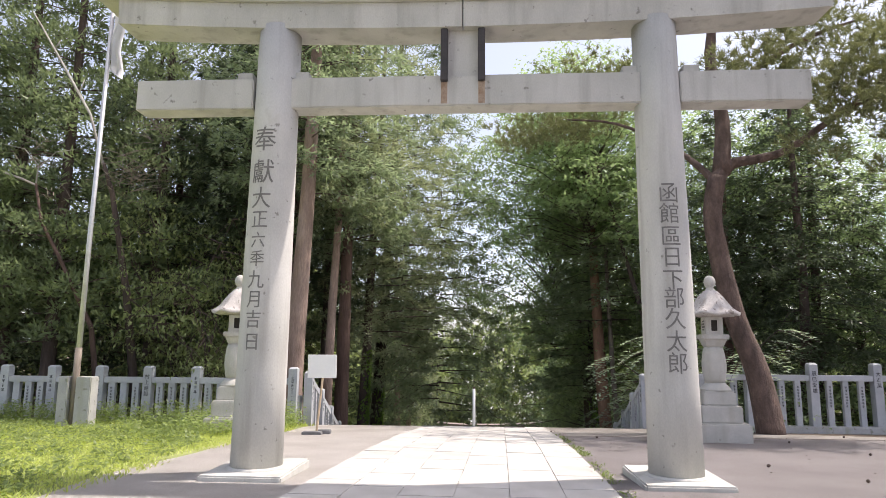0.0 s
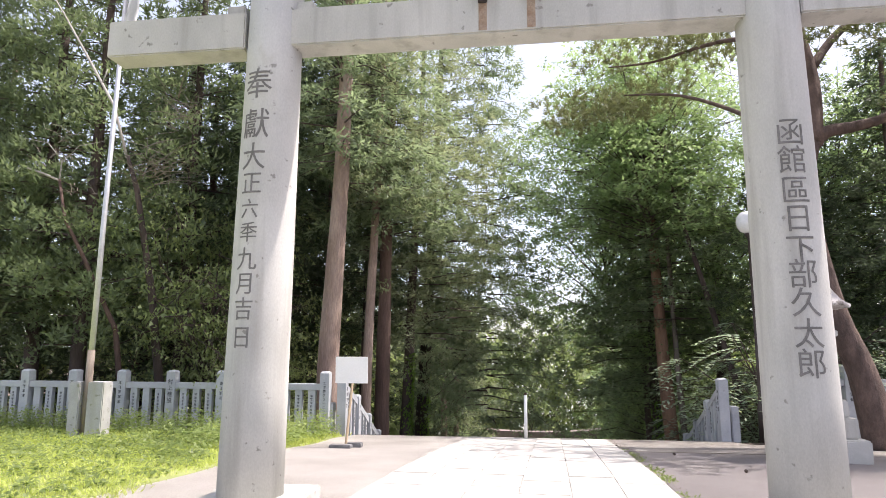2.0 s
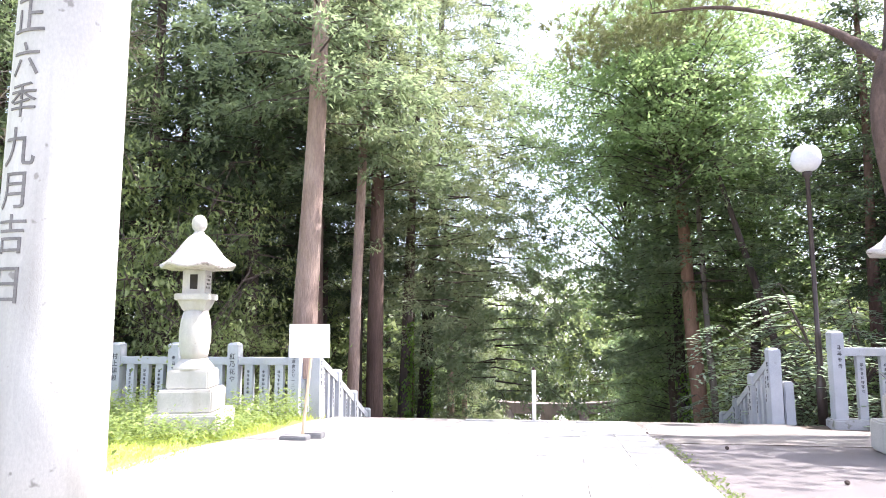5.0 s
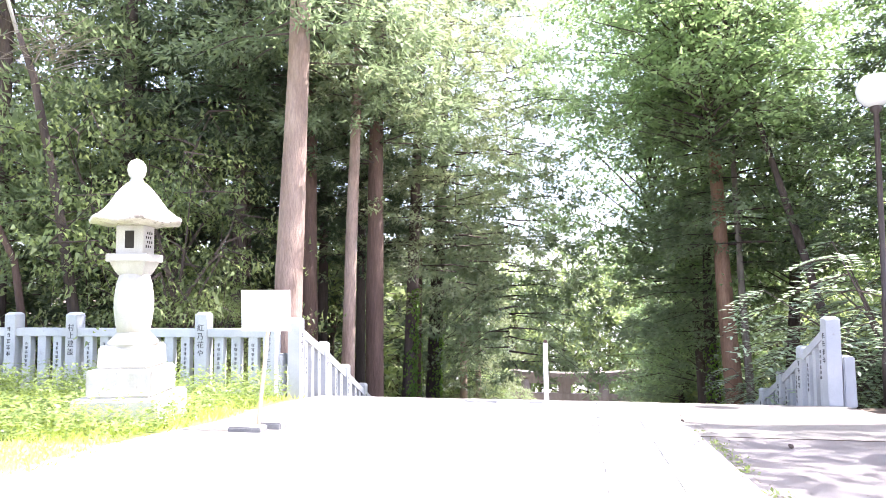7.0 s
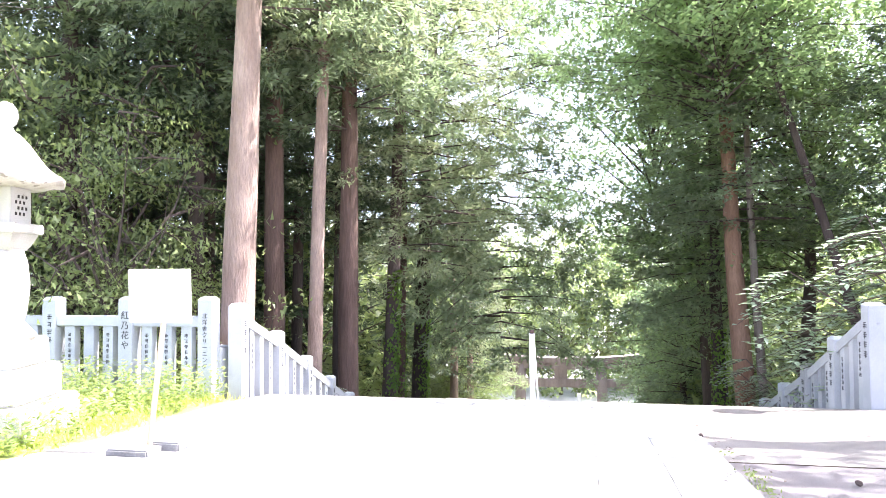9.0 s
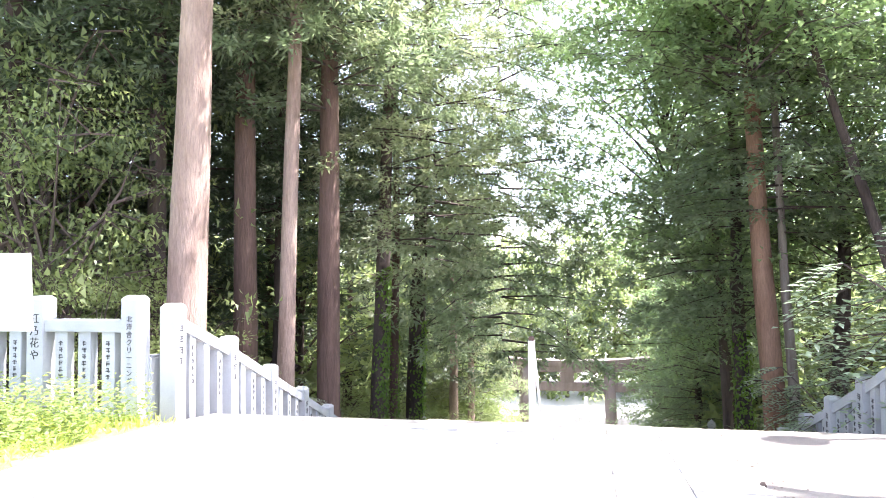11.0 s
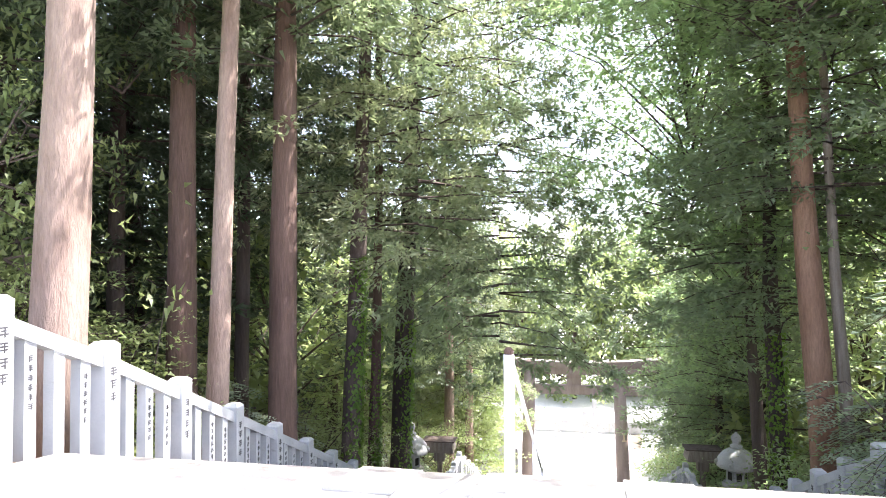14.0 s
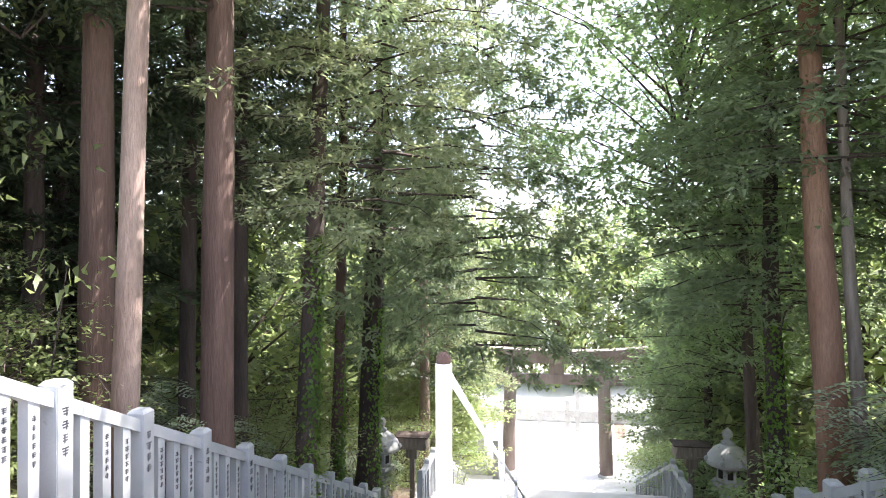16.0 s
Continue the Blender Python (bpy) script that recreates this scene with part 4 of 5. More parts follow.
CROWN_TOP = {BROAD_FAR[0]: 4.2, CEDAR[0][0]: 13.5, CEDAR[1][0]: 15.0, CEDAR[2][0]: 14.0, SPIRE[0][0]: 19.0, SPIRE[1][0]: 22.0, CEDAR_FAR[0]: 15.0, CLUMPED[0]: 17.0,
             BROAD[0][0]: 6.0, BROAD[1][0]: 4.6, BROAD[2][0]: 8.0, BROAD[3][0]: 5.0}


def tree(kind, x, y, radius, crown_z, crown, scale=1.0, tall=1.0, lean=(0, 0), bark=BARK, turn=0.0, label="", shift=(0, 0), z=None):
    """A trunk with one shared crown; lean moves the top, shift moves the crown sideways."""
    z0 = (terrain(x, y) if z is None else z) - 0.15
    t = thing(kind, x, y, z0, label, "tree", "trees of the wood", 0)
    height = crown_z + CROWN_TOP[crown[0]] * scale * tall * 0.97
    pts, rad = [], []
    for i in range(13):
        f = i / 12
        w = 0.08 * noise.noise(Vector((x, y, f * 3))) * height / 12
        pts.append((lean[0] * f + w, lean[1] * f - w, height * f))
        rad.append(radius * (1.0 - 0.72 * f) * (1 + 0.35 * max(0, 1 - f * 12)))
    part("trunk", tube(pts, rad, 14, None, 0.12, x), bark, t, "", True)
    f = crown_z / height
    for name, me in (("crown", crown[0]), ("branchwork", crown[1])):
        c = tagged(shared(name, me, None, t), kind="stuff")
        c.matrix_basis = pose(lean[0] * f + shift[0], lean[1] * f + shift[1], crown_z, 0, 0, turn) @ Matrix.Diagonal((scale, scale, scale * tall, 1))
    return t


CEDAR_LABEL = "tall conifer with a straight reddish trunk and drooping dark sprays"
DARK_LABEL = "slender conifer with a dark trunk in the shade of the wood"
BROAD_LABEL = "broadleaved tree with an airy green crown on the slope"

# trunks beside the fence of the stairs
tree("conifer_tree", -5.77, 21.2, 0.36, 8.5, CEDAR[0], 0.95, 1.0, (0.6, 0), BARK, 20, CEDAR_LABEL)
tree("conifer_tree", -5.28, 24.2, 0.21, 9.5, CEDAR[2], 0.75, 1.0, (0.5, 0.2), BARK, 80, CEDAR_LABEL)
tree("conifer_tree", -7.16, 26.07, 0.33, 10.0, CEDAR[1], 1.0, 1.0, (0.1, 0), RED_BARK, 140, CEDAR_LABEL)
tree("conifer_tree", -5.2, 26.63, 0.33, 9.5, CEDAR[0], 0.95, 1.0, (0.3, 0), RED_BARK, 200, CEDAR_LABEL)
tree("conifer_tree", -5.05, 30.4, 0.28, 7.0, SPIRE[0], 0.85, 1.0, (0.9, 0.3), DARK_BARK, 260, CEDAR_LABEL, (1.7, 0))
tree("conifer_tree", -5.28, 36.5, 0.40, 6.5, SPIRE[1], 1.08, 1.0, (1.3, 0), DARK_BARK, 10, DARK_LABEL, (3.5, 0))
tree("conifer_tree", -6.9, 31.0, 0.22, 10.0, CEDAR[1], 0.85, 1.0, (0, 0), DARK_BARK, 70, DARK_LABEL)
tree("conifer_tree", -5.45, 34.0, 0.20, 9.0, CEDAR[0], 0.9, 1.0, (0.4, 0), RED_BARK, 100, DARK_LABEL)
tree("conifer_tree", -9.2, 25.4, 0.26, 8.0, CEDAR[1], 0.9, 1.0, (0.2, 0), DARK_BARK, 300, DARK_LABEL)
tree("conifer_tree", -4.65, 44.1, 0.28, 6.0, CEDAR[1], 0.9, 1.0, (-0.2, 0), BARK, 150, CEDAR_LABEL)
tree("conifer_tree", -4.2, 47.0, 0.26, 5.5, CEDAR[2], 0.9, 1.0, (0.2, 0), BARK, 190, CEDAR_LABEL)
# the other side of the stairs
tree("conifer_tree", 6.45, 29.5, 0.33, 7.5, CEDAR[0], 1.0, 0.85, (-0.9, 0), WARM_BARK, 33, CEDAR_LABEL, (0.6, 0))
tree("conifer_tree", 6.75, 33.5, 0.28, 6.0, CEDAR[0], 1.1, 0.85, (-0.3, 0), DARK_BARK, 77, DARK_LABEL, (0.4, 0))
tree("broadleaf_tree", 6.95, 29.6, 0.15, 11.0, BROAD[2], 1.0, 0.9, (-0.7, 0), WOOD, 111, "slim pale-barked tree beside a conifer", (-1.2, -0.5))
tree("broadleaf_tree", 8.85, 32.1, 0.30, 7.0, BROAD[0], 1.05, 1.05, (0.6, 0), DARK_BARK, 155, BROAD_LABEL)
tree("broadleaf_tree", 8.7, 25.6, 0.15, 9.0, BROAD[3], 1.0, 1.1, (-3.3, 2.0), DARK_BARK, 15, "leaning maple whose bright sprays hang over the stairs", (-1.2, 0.8))
tree("broadleaf_tree", 7.6, 37.5, 0.2, 5.0, BROAD[2], 0.95, 1.0, (-0.8, 0), DARK_BARK, 315, BROAD_LABEL, (-0.3, 0))
tree("broadleaf_tree", 6.9, 35.8, 0.2, 9.5, BROAD[2], 1.15, 1.1, (-0.9, 0), DARK_BARK, 355, BROAD_LABEL, (-1.6, 0))
tree("conifer_tree", 8.8, 41.5, 0.25, 4.0, CEDAR[0], 1.0, 1.0, (-0.3, 0), DARK_BARK, 5, DARK_LABEL)
tree("broadleaf_tree", 9.0, 46.5, 0.2, 3.5, BROAD[0], 0.95, 1.1, (-0.8, 0), DARK_BARK, 45, BROAD_LABEL)

# conifers in the shade-darkened foliage that close the wood behind the stair fence
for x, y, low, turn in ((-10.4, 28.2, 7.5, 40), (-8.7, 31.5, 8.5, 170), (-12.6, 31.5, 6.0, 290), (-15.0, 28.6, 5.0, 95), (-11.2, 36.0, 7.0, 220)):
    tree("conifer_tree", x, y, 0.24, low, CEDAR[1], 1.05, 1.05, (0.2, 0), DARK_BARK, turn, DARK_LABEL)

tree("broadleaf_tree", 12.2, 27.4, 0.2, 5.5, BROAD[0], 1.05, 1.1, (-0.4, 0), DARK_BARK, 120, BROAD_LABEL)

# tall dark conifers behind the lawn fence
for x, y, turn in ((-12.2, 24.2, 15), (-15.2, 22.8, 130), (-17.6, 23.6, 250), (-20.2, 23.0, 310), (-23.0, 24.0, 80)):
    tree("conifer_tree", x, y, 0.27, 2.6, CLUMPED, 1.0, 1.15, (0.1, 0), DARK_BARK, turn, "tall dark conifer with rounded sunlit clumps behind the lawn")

# the wood behind, scattered


def scatter(x0, x1, y0, y1, gap, kinds, seed, low=(3.0, 7.0), keep=lambda x, y: True):
    r = random.Random(seed)
    placed = []
    for _ in range(900):
        x, y = r.uniform(x0, x1), r.uniform(y0, y1)
        if keep(x, y) and all((x - a) ** 2 + (y - b) ** 2 > gap * gap for a, b in placed):
            placed.append((x, y))
            k = r.choice(kinds)
            if k == 6:
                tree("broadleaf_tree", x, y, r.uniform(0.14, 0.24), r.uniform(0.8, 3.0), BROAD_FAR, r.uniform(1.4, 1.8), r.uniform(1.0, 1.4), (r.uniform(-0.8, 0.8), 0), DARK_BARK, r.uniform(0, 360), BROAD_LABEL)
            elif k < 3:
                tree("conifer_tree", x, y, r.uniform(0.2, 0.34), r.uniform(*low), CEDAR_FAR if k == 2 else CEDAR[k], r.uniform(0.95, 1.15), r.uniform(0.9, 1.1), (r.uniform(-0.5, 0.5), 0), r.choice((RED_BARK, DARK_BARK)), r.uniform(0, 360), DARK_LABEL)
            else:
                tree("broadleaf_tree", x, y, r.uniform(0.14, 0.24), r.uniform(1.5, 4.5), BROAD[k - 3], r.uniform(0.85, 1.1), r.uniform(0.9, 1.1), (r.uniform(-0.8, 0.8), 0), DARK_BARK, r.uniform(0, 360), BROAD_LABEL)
    return placed


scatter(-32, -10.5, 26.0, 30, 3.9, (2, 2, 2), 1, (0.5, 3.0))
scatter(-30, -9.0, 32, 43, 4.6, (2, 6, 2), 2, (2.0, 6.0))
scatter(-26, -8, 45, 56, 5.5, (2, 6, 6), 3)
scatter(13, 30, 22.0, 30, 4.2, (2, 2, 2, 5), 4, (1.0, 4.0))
scatter(12, 30, 33, 42, 7.5, (6, 6, 2), 7)
scatter(10, 26, 44, 58, 6.0, (6, 2, 6), 5)
for i in range(4, 18):
    x, y = -32 + 3.1 * i, 88 + 9 * ((i * 0.37) % 1)
    tree("broadleaf_tree", x, y, 0.2, 1.0, BROAD_FAR, 2.0, 1.45 + 0.3 * ((i * 0.61) % 1), (0.2, 0), DARK_BARK, i * 53, "sunlit broadleaved tree beyond the street")
tree("broadleaf_tree", -6.5, 52.5, 0.2, 2.0, BROAD[0], 1.0, 1.1, (0.8, 0), DARK_BARK, 25, BROAD_LABEL)
tree("broadleaf_tree", 11.5, 53.5, 0.2, 2.0, BROAD[0], 1.0, 1.1, (-0.8, 0), DARK_BARK, 95, BROAD_LABEL)
for i, (x, y) in enumerate(((-12, 60), (-17, 58), (-22, 62), (-15, 66), (-27, 57), (-33, 60), (-20, 70), (-28, 68), (15, 60), (20, 57), (26, 61), (18, 67), (32, 58), (24, 70))):
    tree("broadleaf_tree", x, y, 0.22, 1.5, BROAD_FAR, 1.9, 1.5, (0.3, 0), DARK_BARK, i * 71, "broadleaved tree low on the far side of the slope")
tree("conifer_tree", 9.9, 24.6, 0.2, 5.5, CEDAR[1], 0.8, 0.8, (0.2, 0), RED_BARK, 40, DARK_LABEL)
tree("conifer_tree", 12.2, 23.4, 0.22, 2.5, CEDAR[1], 0.9, 0.85, (0.1, 0), DARK_BARK, 280, DARK_LABEL)
tree("conifer_tree", 7.4, 43.4, 0.22, 2.5, CEDAR[0], 0.9, 0.85, (-0.2, 0), DARK_BARK, 75, DARK_LABEL)
tree("broadleaf_tree", 8.8, 49.5, 0.2, 3.0, BROAD[2], 0.8, 0.9, (-0.6, 0), DARK_BARK, 205, BROAD_LABEL)
tree("broadleaf_tree", -5.4, 49.8, 0.2, 2.0, BROAD[1], 0.95, 1.1, (0.6, 0), DARK_BARK, 295, BROAD_LABEL)

# ---- pine over the yard ----
pine = thing("pine_tree", 8.2, 17.5, -0.95, "old leaning red pine with a forked scaly trunk over the fence", "tree")


def pine_limb(points, radii, name="limb", label=""):
    pts = [Vector(p) for p in points]
    fine, rad = [], []
    for i in range(len(pts) - 1):
        for k in range(4):
            f = k / 4
            p0, p3 = pts[max(i - 1, 0)], pts[min(i + 2, len(pts) - 1)]
            p1, p2 = pts[i], pts[i + 1]
            fine.append(0.5 * ((2 * p1) + (p2 - p0) * f + (2 * p0 - 5 * p1 + 4 * p2 - p3) * f * f + (3 * p1 - p0 - 3 * p2 + p3) * f ** 3))
            rad.append(radii[i] + (radii[i + 1] - radii[i]) * f)
    fine.append(pts[-1]), rad.append(radii[-1])
    return part(name, tube(fine, rad, 14, None, 0.15, len(points)), PINE_BARK, pine, label, True)


pine_limb([(-0.1, 0, 0), (-0.42, 0, 1.8), (-0.9, 0, 3.2), (-1.34, 0, 5.7), (-1.15, 0, 7.1)], [0.37, 0.29, 0.265, 0.25, 0.25], "trunk")
pine_limb([(-1.2, 0, 7.0), (-0.7, 0.1, 7.5), (0.2, 0.2, 7.7), (0.95, 0, 7.95), (2.3, -0.8, 8.9), (3.6, -1.4, 9.3)], [0.22, 0.16, 0.13, 0.11, 0.08, 0.04])
pine_limb([(-1.0, 0.1, 7.2), (-0.8, 0.3, 8.9), (-1.0, 0.4, 11.0), (-0.6, 0.2, 13.5)], [0.24, 0.2, 0.15, 0.06])
pine_limb([(-1.25, 0, 7.0), (-2.0, 0.9, 8.2), (-3.2, 2.9, 9.7), (-4.6, 4.4, 10.4)], [0.12, 0.06, 0.045, 0.02])
pine_limb([(-0.9, 0.4, 10.2), (-2.2, 2.4, 11.1), (-3.6, 4.4, 11.5), (-5.0, 4.9, 11.6)], [0.1, 0.06, 0.04, 0.02])
pine_limb([(-0.8, 0.3, 9.2), (0.2, 0.6, 10.4), (1.8, 0.4, 11.4), (3.2, 0, 11.8)], [0.13, 0.1, 0.07, 0.03])
spots = []
pr = random.Random(8)
for x0, x1, z0, z1, y0, n, r in ((1.5, 5.5, 8.9, 9.6, -1.6, 13, 1.0), (1.2, 4.6, 11.2, 12.3, 0.2, 9, 1.0), (-6.8, -2.6, 9.6, 10.6, 5.0, 12, 0.8), (-5.6, -2.0, 11.4, 12.6, 4.8, 10, 0.85), (0.3, 3.4, 6.9, 9.9, -2.4, 22, 0.85), (-2.4, 0.4, 8.4, 10.2, -2.2, 12, 0.75), (-2.2, 1.2, 12.2, 14.2, 0.2, 8, 1.0), (2.5, 6.0, 9.8, 11.2, -1.5, 8, 1.0), (-0.5, 2.5, 9.5, 10.6, -1.5, 7, 0.8), (-6.2, -3.4, 10.2, 11.4, 5.6, 8, 0.85), (-3.0, -0.5, 10.8, 11.8, 3.0, 7, 0.75)):
    for _ in range(n):
        spots.append((pr.uniform(x0, x1), y0 + pr.uniform(-1.4, 1.4), pr.uniform(z0, z1), r * pr.uniform(0.7, 1.2)))
tagged(shared("crown", tuft_crown("crown", spots, PINE_LEAF), None, pine, "yellowish-green needle tufts"), kind="stuff")

# ---- dead tree, maples and bushes behind the lawn fence ----
dead = thing("dead_tree", -11.6, 20.2, -1.1, "leaning dead tree with bleached bare branches", "tree")
dead.scale = (0.93, 0.93, 0.93)
for pts, rad in (([(0, 0, 0), (-0.5, -0.1, 3.2), (-1.8, -0.2, 5.6), (-2.6, -0.2, 6.9), (-2.95, -0.2, 8.3)], [0.2, 0.17, 0.13, 0.11, 0.09]),
                 ([(-2.95, -0.2, 8.25), (-3.4, -0.3, 8.45), (-4.1, -0.3, 8.7)], [0.09, 0.08, 0.06]),
                 ([(-2.95, -0.2, 8.2), (-3.0, -0.1, 9.0), (-3.5, -0.2, 9.6), (-4.4, -0.2, 9.8)], [0.06, 0.05, 0.03, 0.01]),
                 ([(-3.0, -0.1, 8.9), (-2.4, -0.1, 9.5), (-1.4, -0.2, 9.6)], [0.04, 0.025, 0.01]),
                 ([(-0.6, -0.1, 9.0), (-1.2, -0.2, 10.9), (-2.2, -0.2, 12.5), (-3.3, -0.3, 14.3), (-3.7, -0.3, 14.9)], [0.09, 0.1, 0.09, 0.06, 0.03]),
                 ([(-1.7, -0.2, 11.7), (-1.5, -0.25, 12.2)], [0.05, 0.03]), ([(-2.8, -0.2, 13.4), (-2.55, -0.25, 13.75)], [0.05, 0.03])):
    part("branch", tube(pts, [q * 0.5 for q in rad], 9, None, 0.2, 2), RED_BARK if pts[0][2] == 0 else PALE_BARK, dead, "", True)
part("branch", tube([(1.0, 0.6, 0), (0.4, 0.3, 4.5), (-0.3, 0.1, 8.0), (-0.6, -0.1, 9.1)], [0.16, 0.12, 0.09, 0.06], 9, None, 0.2, 4), DARK_BARK, dead, "", True)
twig = bmesh.new()
tw = random.Random(4)
for cx, cz, n, ln in ((-3.2, 9.2, 26, 1.1), (0.4, 8.6, 60, 1.9), (-2.5, 7.6, 16, 0.8), (1.2, 10.6, 40, 1.6)):
    for _ in range(n):
        a, e = tw.uniform(0, 6.28), tw.uniform(-0.5, 0.7)
        p = Vector((cx + tw.gauss(0, 0.25), -0.2 + tw.gauss(0, 0.2), cz + tw.gauss(0, 0.35)))
        d = Vector((math.cos(a) * math.cos(e), 0.5 * math.sin(a), math.sin(e))) * ln * tw.uniform(0.5, 1)
        tube([p, p + d * 0.5 + Vector((0, 0, 0.08)), p + d], [0.014, 0.01, 0.004], 3, twig)
tagged(part("twigwork", twig, WOOD, dead, "brittle brown twigs"), kind="stuff")


def bush(name, x, y, crown, scale, label, turn=0, category="bush", z=None, tall=1.0):
    z0 = terrain(x, y) if z is None else z
    t = thing(name, x, y, z0 - 0.05, label, category, "bushes of the wood")
    for part_name, me in (("leafage", crown[0]), ("branchwork", crown[1])):
        c = tagged(shared(part_name, me, None, t), kind="stuff")
        c.matrix_basis = pose(0, 0, 0, 0, 0, turn) @ Matrix.Diagonal((scale, scale, scale * tall, 1))
    part("stem", tube([(0, 0, -0.1), (0.03, 0.02, 0.5 * scale), (0, 0, 1.0 * scale)], [0.05 * scale, 0.04 * scale, 0.015], 7), DARK_BARK, t)
    return t


MAPLE_SPRAY = broad_crown("leafage", 2.6, 2.2, 16, MAPLE_LEAF, 0.07, 52, 0.12, forks=(0.55, 0.8, 1.0))
SPRAY = broad_crown("leafage", 1.6, 1.5, 12, BROAD_LEAF, 0.11, 34, 0.2, forks=(0.45, 0.75, 1.0))
FERN_SPRAY = compound_crown("leafage", 1.7, 1.5, 14, FERN_LEAF)
r2 = random.Random(21)
for x, y, s in ((-8.8, 21.6, 1.25), (-10.6, 23.0, 1.75), (-7.6, 21.4, 0.6)):
    bush("young_maple", x, y, MAPLE_SPRAY, s, "young maple with layered yellow-green sprays behind the fence", r2.uniform(0, 360), "tree", tall=1.9)
for x, y, s in ((-8.2, 24.5, 1.1), (-9.5, 23.5, 1.4), (-6.6, 28.2, 1.0), (-7.6, 30.0, 1.2), (-6.2, 32.3, 1.0), (-8.8, 27.5, 1.4), (-5.9, 36.0, 1.0), (-8.0, 34.0, 1.5), (-10.4, 30.2, 1.5), (-6.3, 39.5, 1.2), (-5.5, 42.0, 1.2), (-7.0, 23.0, 0.9), (-6.5, 25.2, 0.8), (-10.2, 26.2, 1.6), (-6.3, 30.4, 1.0), (-12.4, 28.6, 1.9), (-9.4, 32.6, 1.6)):
    bush("bush", x, y, r2.choice((SHRUB[1], MAPLE_SPRAY, FERN_SPRAY)), s, "leafy green bush on the slope under the conifers", r2.uniform(0, 360))
for x, y, s in ((9.6, 21.6, 1.1), (13.4, 21.8, 1.1), (11.2, 22.6, 1.5), (7.9, 31.8, 1.2), (8.8, 28.5, 1.5), (7.9, 31.2, 1.2), (7.4, 34.6, 1.2), (8.4, 39.6, 1.4), (7.4, 43.0, 1.3), (18.0, 21.5, 1.7)):
    bush("bush", x, y, r2.choice((SPRAY, SPRAY, SHRUB[0], MAPLE_SPRAY)) if x > 9 else SPRAY, s, "green bush with layered fern-like sprays beside the fence", r2.uniform(0, 360))
for x, y, s in ((8.5, 63, 1.8), (-7.5, 62, 2.0), (-8.5, 58.5, 2.0), (9.5, 59, 1.8), (12, 66, 2.2), (-12, 66, 2.4)):
    bush("clipped_bush", x, y, r2.choice(SHRUB), s, "sunlit pale green bush by the street", r2.uniform(0, 360), z=PLAZA_Z)

for x, y, sc in ((-9.5, 36.5, 2.0), (-12.0, 33.5, 2.2), (-7.6, 41.5, 2.0), (-10.5, 43.0, 2.4), (-8.0, 47.5, 2.2), (-13.5, 39.5, 2.5), (-7.2, 55.0, 2.2), (-11.0, 50.0, 2.6), (-15.5, 45.5, 2.8), (-14.5, 29.5, 2.0), (10.5, 47.5, 2.4), (12.5, 41.5, 2.4), (9.2, 57.0, 2.2), (-16.0, 55.0, 3.0), (-20.0, 38.0, 2.8)):
    bush("bush", x, y, r2.choice((SPRAY, MAPLE_SPRAY, SHRUB[1])), sc * 0.8, "large sunlit bush deep in the wood", r2.uniform(0, 360))

for x, y, sc in ((7.5, 21.8, 1.8), (8.9, 22.8, 1.7), (6.45, 24.9, 1.2), (7.4, 27.4, 1.15)):
    bush("bush", x, y, FERN_SPRAY, sc, "bluish-green bush with flat fern-like sprays over the stair fence", r2.uniform(0, 360), tall=1.35)

# ---- ivy on the trunks beside the stairs ----
for x, y, rad, lean, h in ((-5.05, 30.4, 0.28, 0.9, 7.0), (-5.28, 36.5, 0.40, 0.9, 7.5), (-5.45, 34.0, 0.2, 0.4, 6.5), (6.75, 33.5, 0.28, -0.3, 6.0)):
    n = 1500
    z = gen.uniform(0.1, 1, n) ** 1.2 * h
    a = gen.normal(-0.15, 0.75, n) if x < 0 else gen.uniform(0, 6.28, n)
    rr = rad * (1 - 0.3 * z / h) + gen.uniform(0.01, 0.09, n)
    base = np.stack([lean * z / 19 + rr * np.cos(a), rr * np.sin(a), z], axis=1)
    outw = np.stack([np.cos(a), np.sin(a), np.zeros(n)], axis=1)
    iv = shared("ivy", leaf_mesh("ivy", base, np.array([0, 0, -1.0]) + gen.normal(0, 0.5, (n, 3)), outw + gen.normal(0, 0.3, (n, 3)), gen.uniform(0.07, 0.15, n), gen.uniform(0.06, 0.12, n), IVY_LEAF), None, None, "bright ivy climbing a dark conifer trunk")
    iv.location = (x, y, terrain(x, y))
    tagged(iv, category="ivy", group="ivy on trunks", kind="stuff")

# ---- grass and weeds of the lawn ----


def meadow(name, n, x0, x1, y0, y1, h, w, mat, label, upright=1.0, edge=0.0):
    x, y = gen.uniform(x0, x1, n), gen.uniform(y0, y1, n)
    near = x < -4.55 + 0.2 * np.sin(y * 1.7) + edge * gen.uniform(-1, 1, n)
    x, y = x[near], y[near]
    k = len(x)
    z = np.interp(y, PROFILE_Y, PROFILE_Z) + 0.01
    along = np.stack([gen.normal(0, 0.5, k), gen.normal(0, 0.5, k), np.full(k, upright)], axis=1)
    ob = shared(name, leaf_mesh(name, np.stack([x, y, z], axis=1), along, gen.normal(0, 1, (k, 3)), h * gen.uniform(0.4, 1.3, k), np.full(k, w) * gen.uniform(0.7, 1.4, k), mat), None, None, label)
    return tagged(ob, category="grass", kind="stuff")


meadow("grass", 60000, -15, -4.3, 6.2, 15, 0.075, 0.016, GRASS_LEAF, "bright short grass of the sunlit lawn", 0.7, 0.3)
meadow("grass", 24000, -17, -4.3, 14, 18.9, 0.13, 0.022, GRASS_LEAF, "taller grass before the stone fence", 0.8, 0.2)


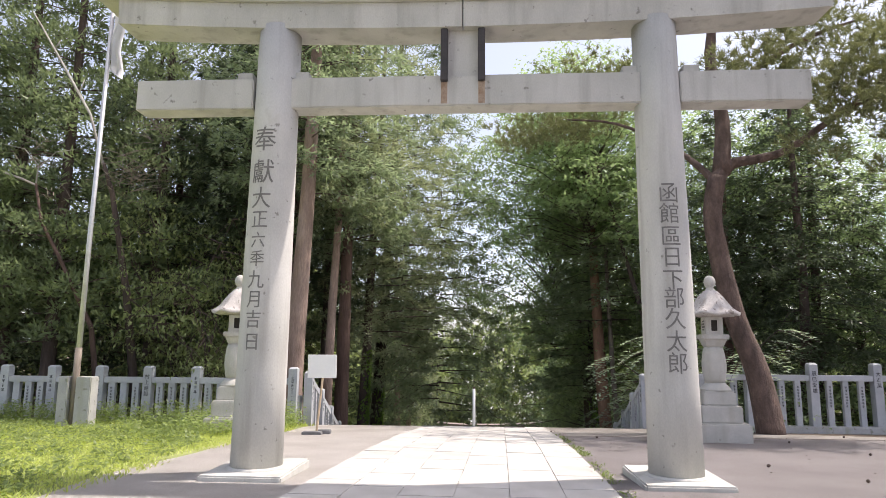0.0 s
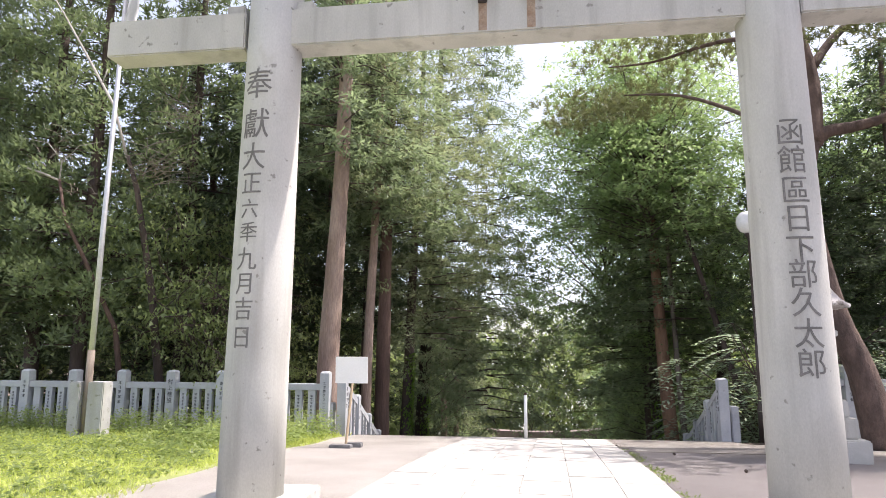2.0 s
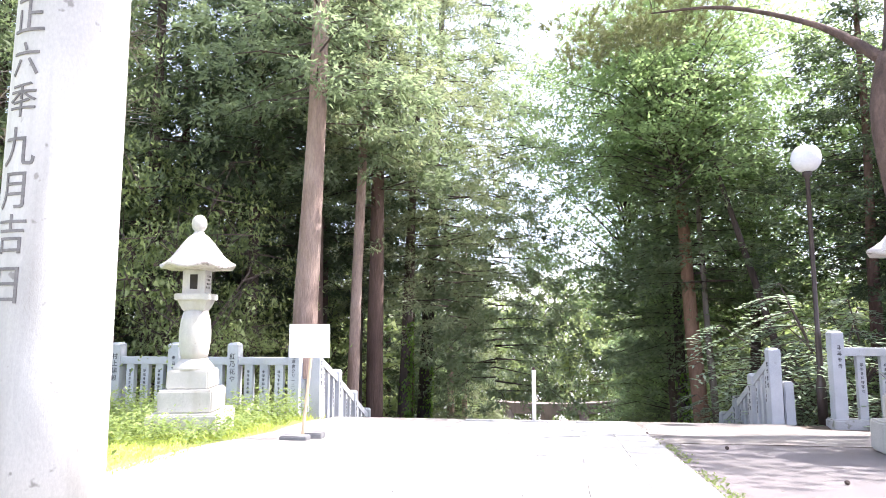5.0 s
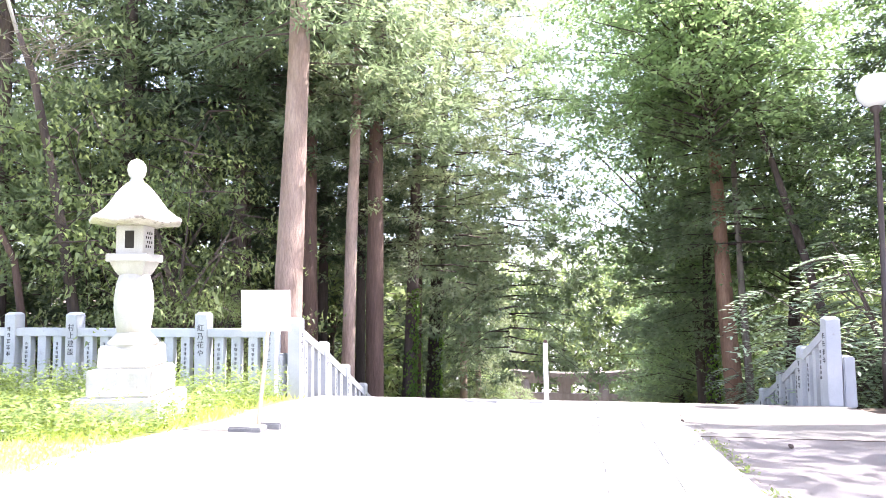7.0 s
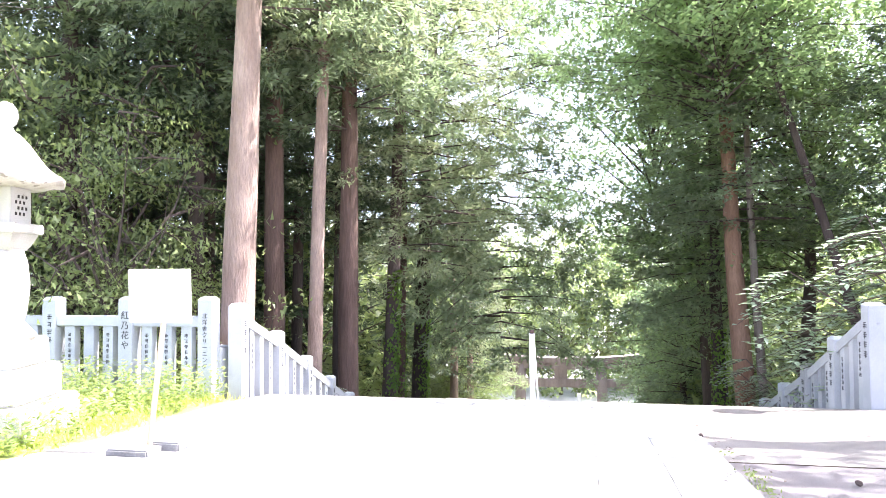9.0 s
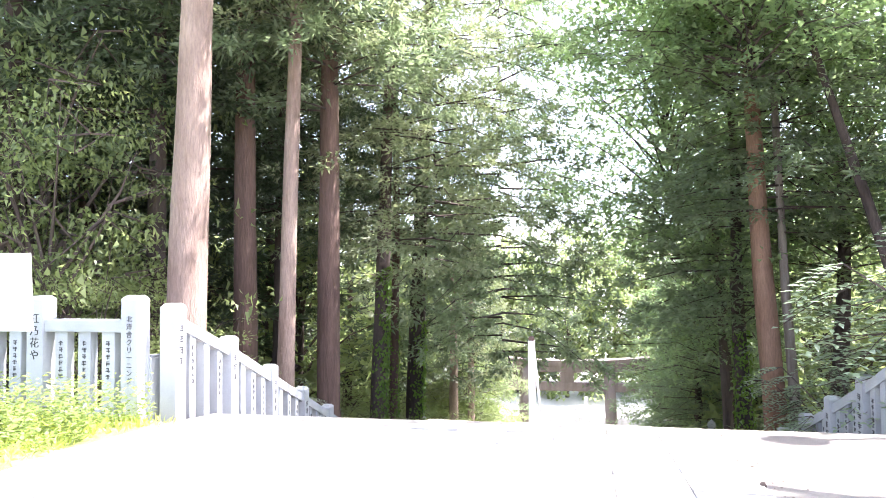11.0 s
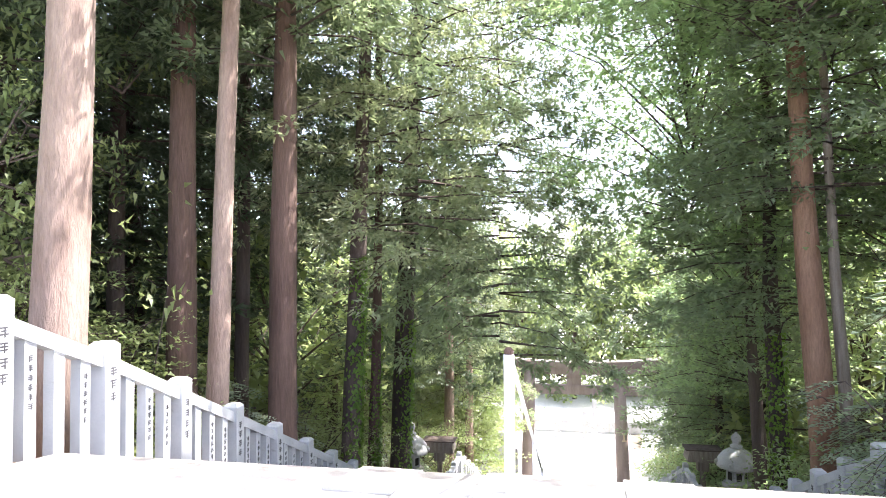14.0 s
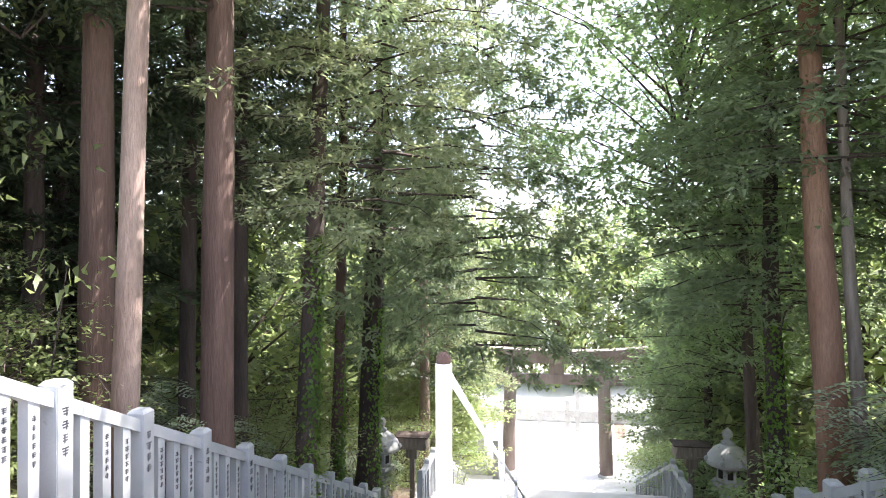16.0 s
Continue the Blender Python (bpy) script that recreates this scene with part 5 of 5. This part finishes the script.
def weeds(n, x0, x1, y0, y1, h, mat, label):
    """Leafy weeds: a stem's worth of broad leaves at several heights."""
    base, along = [], []
    for _ in range(n):
        x, y = gen.uniform(x0, x1), gen.uniform(y0, y1)
        z, hh = level(y), h * gen.uniform(0.4, 1.2)
        k = int(10 + 10 * gen.uniform())
        a = gen.uniform(0, 6.28, k)
        base.append(np.stack([x + 0.05 * np.cos(a), y + 0.05 * np.sin(a), z + hh * gen.uniform(0.15, 1, k)], axis=1))
        along.append(np.stack([np.cos(a), np.sin(a), gen.normal(0.15, 0.35, k)], axis=1))
    base, along = np.concatenate(base), np.concatenate(along)
    k = len(base)
    ob = shared("weeds", leaf_mesh("weeds", base, along, np.array([0, 0, 1.0]) + gen.normal(0, 0.3, (k, 3)), gen.uniform(0.05, 0.11, k), gen.uniform(0.03, 0.055, k), mat), None, None, label)
    return tagged(ob, category="weeds", kind="stuff")


weeds(820, -15, -4.6, 17.2, 18.8, 0.62, WEED_LEAF, "leafy bright green weeds along the stone fence")
weeds(420, -7.4, -4.5, 13.6, 17.6, 0.42, WEED_LEAF, "leafy weeds round the stone lantern")
weeds(900, -15, -5.2, 12.0, 17.4, 0.22, WEED_LEAF, "low clover and weeds in the lawn")
weeds(800, -13, -4.8, 6.5, 12.5, 0.12, WEED_LEAF, "patches of clover in the lawn")

# ---- moss and small weeds in the joint between the slabs and the yard ----
k = 1500
my = gen.uniform(1.5, 16, k)
my = my[np.sin(my * 2.3) + np.sin(my * 5.1 + 1) + gen.uniform(-1, 1, k) > -0.1]
k = len(my)
mx = 1.40 + 0.05 * my + gen.normal(0.05, 0.06, k)
along = np.stack([gen.normal(0, 0.8, k), gen.normal(0, 0.8, k), gen.uniform(0.1, 0.9, k)], axis=1)
moss = shared("joint_weeds", leaf_mesh("joint_weeds", np.stack([mx, my, np.interp(my, PROFILE_Y, PROFILE_Z) + 0.015], axis=1), along, gen.normal(0, 1, (k, 3)), gen.uniform(0.02, 0.07, k), gen.uniform(0.012, 0.03, k), WEED_LEAF), None, None, "moss and small weeds along the edge of the slabs")
tagged(moss, category="weeds", kind="stuff")

# ---- things by the street below ----
ped = thing("statue_pedestal", -4.3, 60.5, PLAZA_Z, "tiered pale stone pedestal by the street", "pedestal")
for w, z0, z1 in ((1.5, 0, 0.6), (1.3, 0.6, 1.1), (1.05, 1.1, 1.7), (0.8, 1.7, 3.1), (0.95, 3.1, 3.35)):
    part("tier", box(-w, w, -w, w, z0, z1, 0.04), GRANITE, ped)
lion = lathe([(0.62, 0), (0.7, 0.25), (0.6, 0.7), (0.42, 1.1), (0.46, 1.4), (0.4, 1.75), (0.1, 1.95)], 18, lobes=0.06)
for v in lion.verts:
    v.co.y *= 1.3
    v.co.y -= 0.25 * max(0, v.co.z - 0.9)
st = part("guardian_statue", lion, GRANITE, None, "weathered grey stone guardian statue on its pedestal", True)
st.location = (-4.3, 60.5, PLAZA_Z + 3.35)
tagged(st, category="statue")
for x, y, h in ((-2.6, 58.5, 2.6), (2.6, 72, 2.4), (3.4, 71, 3.6), (0.2, 72, 1.6)):
    s = thing("stone_marker", x, y, PLAZA_Z, "upright grey stone marker beside the street", "stone marker", "stone markers")
    part("slab", box(-0.2, 0.2, -0.15, 0.15, 0, h, 0.03, 0.92), CAST if x == -2.6 else GRANITE, s)
wall = thing("low_wall", 1.0, 74.0, PLAZA_Z, "low grey stone wall across the street", "wall")
part("body", box(-14, 14, -0.3, 0.3, 0, 1.1, 0.05), GRANITE, wall)

# ---- dry leaves and grit along the paving's edge ----
k = 420
fy = gen.uniform(2, 19.4, k)
fx2 = 1.36 + 0.05 * fy + gen.normal(0.06, 0.09, k)
far_ones = slice(300, k)
fx2[far_ones] = gen.uniform(2.2, 10, k - 300)
base = np.stack([fx2, fy, np.interp(fy, PROFILE_Y, PROFILE_Z) + 0.04], axis=1)
flat = np.stack([gen.normal(0, 1, k), gen.normal(0, 1, k), gen.normal(0, 0.12, k)], axis=1)
tagged(shared("dry_leaves", leaf_mesh("dry_leaves", base, flat, np.array([0, 0, 1.0]) + gen.normal(0, 0.2, (k, 3)), gen.uniform(0.02, 0.06, k), gen.uniform(0.015, 0.03, k), DEAD_LEAF), None, None, "scattered dry brown leaves and grit on the pavement"), category="leaf litter", kind="stuff")

# ---- paving slabs ----
slab_me = bpy.data.meshes.new("slab")
sb = box(-0.5, 0.5, -0.48, 0.48, -0.03, 0.0, 0.006)
sb.to_mesh(slab_me)
sb.free()
slab_me.materials.append(SLAB)
way = thing("pavement_slabs", 0, 0, 0, "sunlit way of large pale granite slabs with narrow joints", "pavement", kind="structure")
sr = random.Random(2)
for k in range(6):
    y = -1.5 - 0.45 * (k % 2)
    while y < 19.0:
        a, b = path_left(y + 0.5), path_right(y + 0.5)
        w = (b - a) / 6
        s = shared("slab", slab_me, None, way)
        slope = math.atan2(level(y + 0.97) - level(y), 0.97)
        s.matrix_basis = Matrix.Translation((a + (k + 0.5) * w, y + 0.485, level(y + 0.485) + 0.034 + sr.uniform(-0.002, 0.003))) @ Euler((slope, 0, -0.05)).to_matrix().to_4x4() @ Matrix.Diagonal((w - 0.006, 1.006, 1, 1))
        y += 0.97
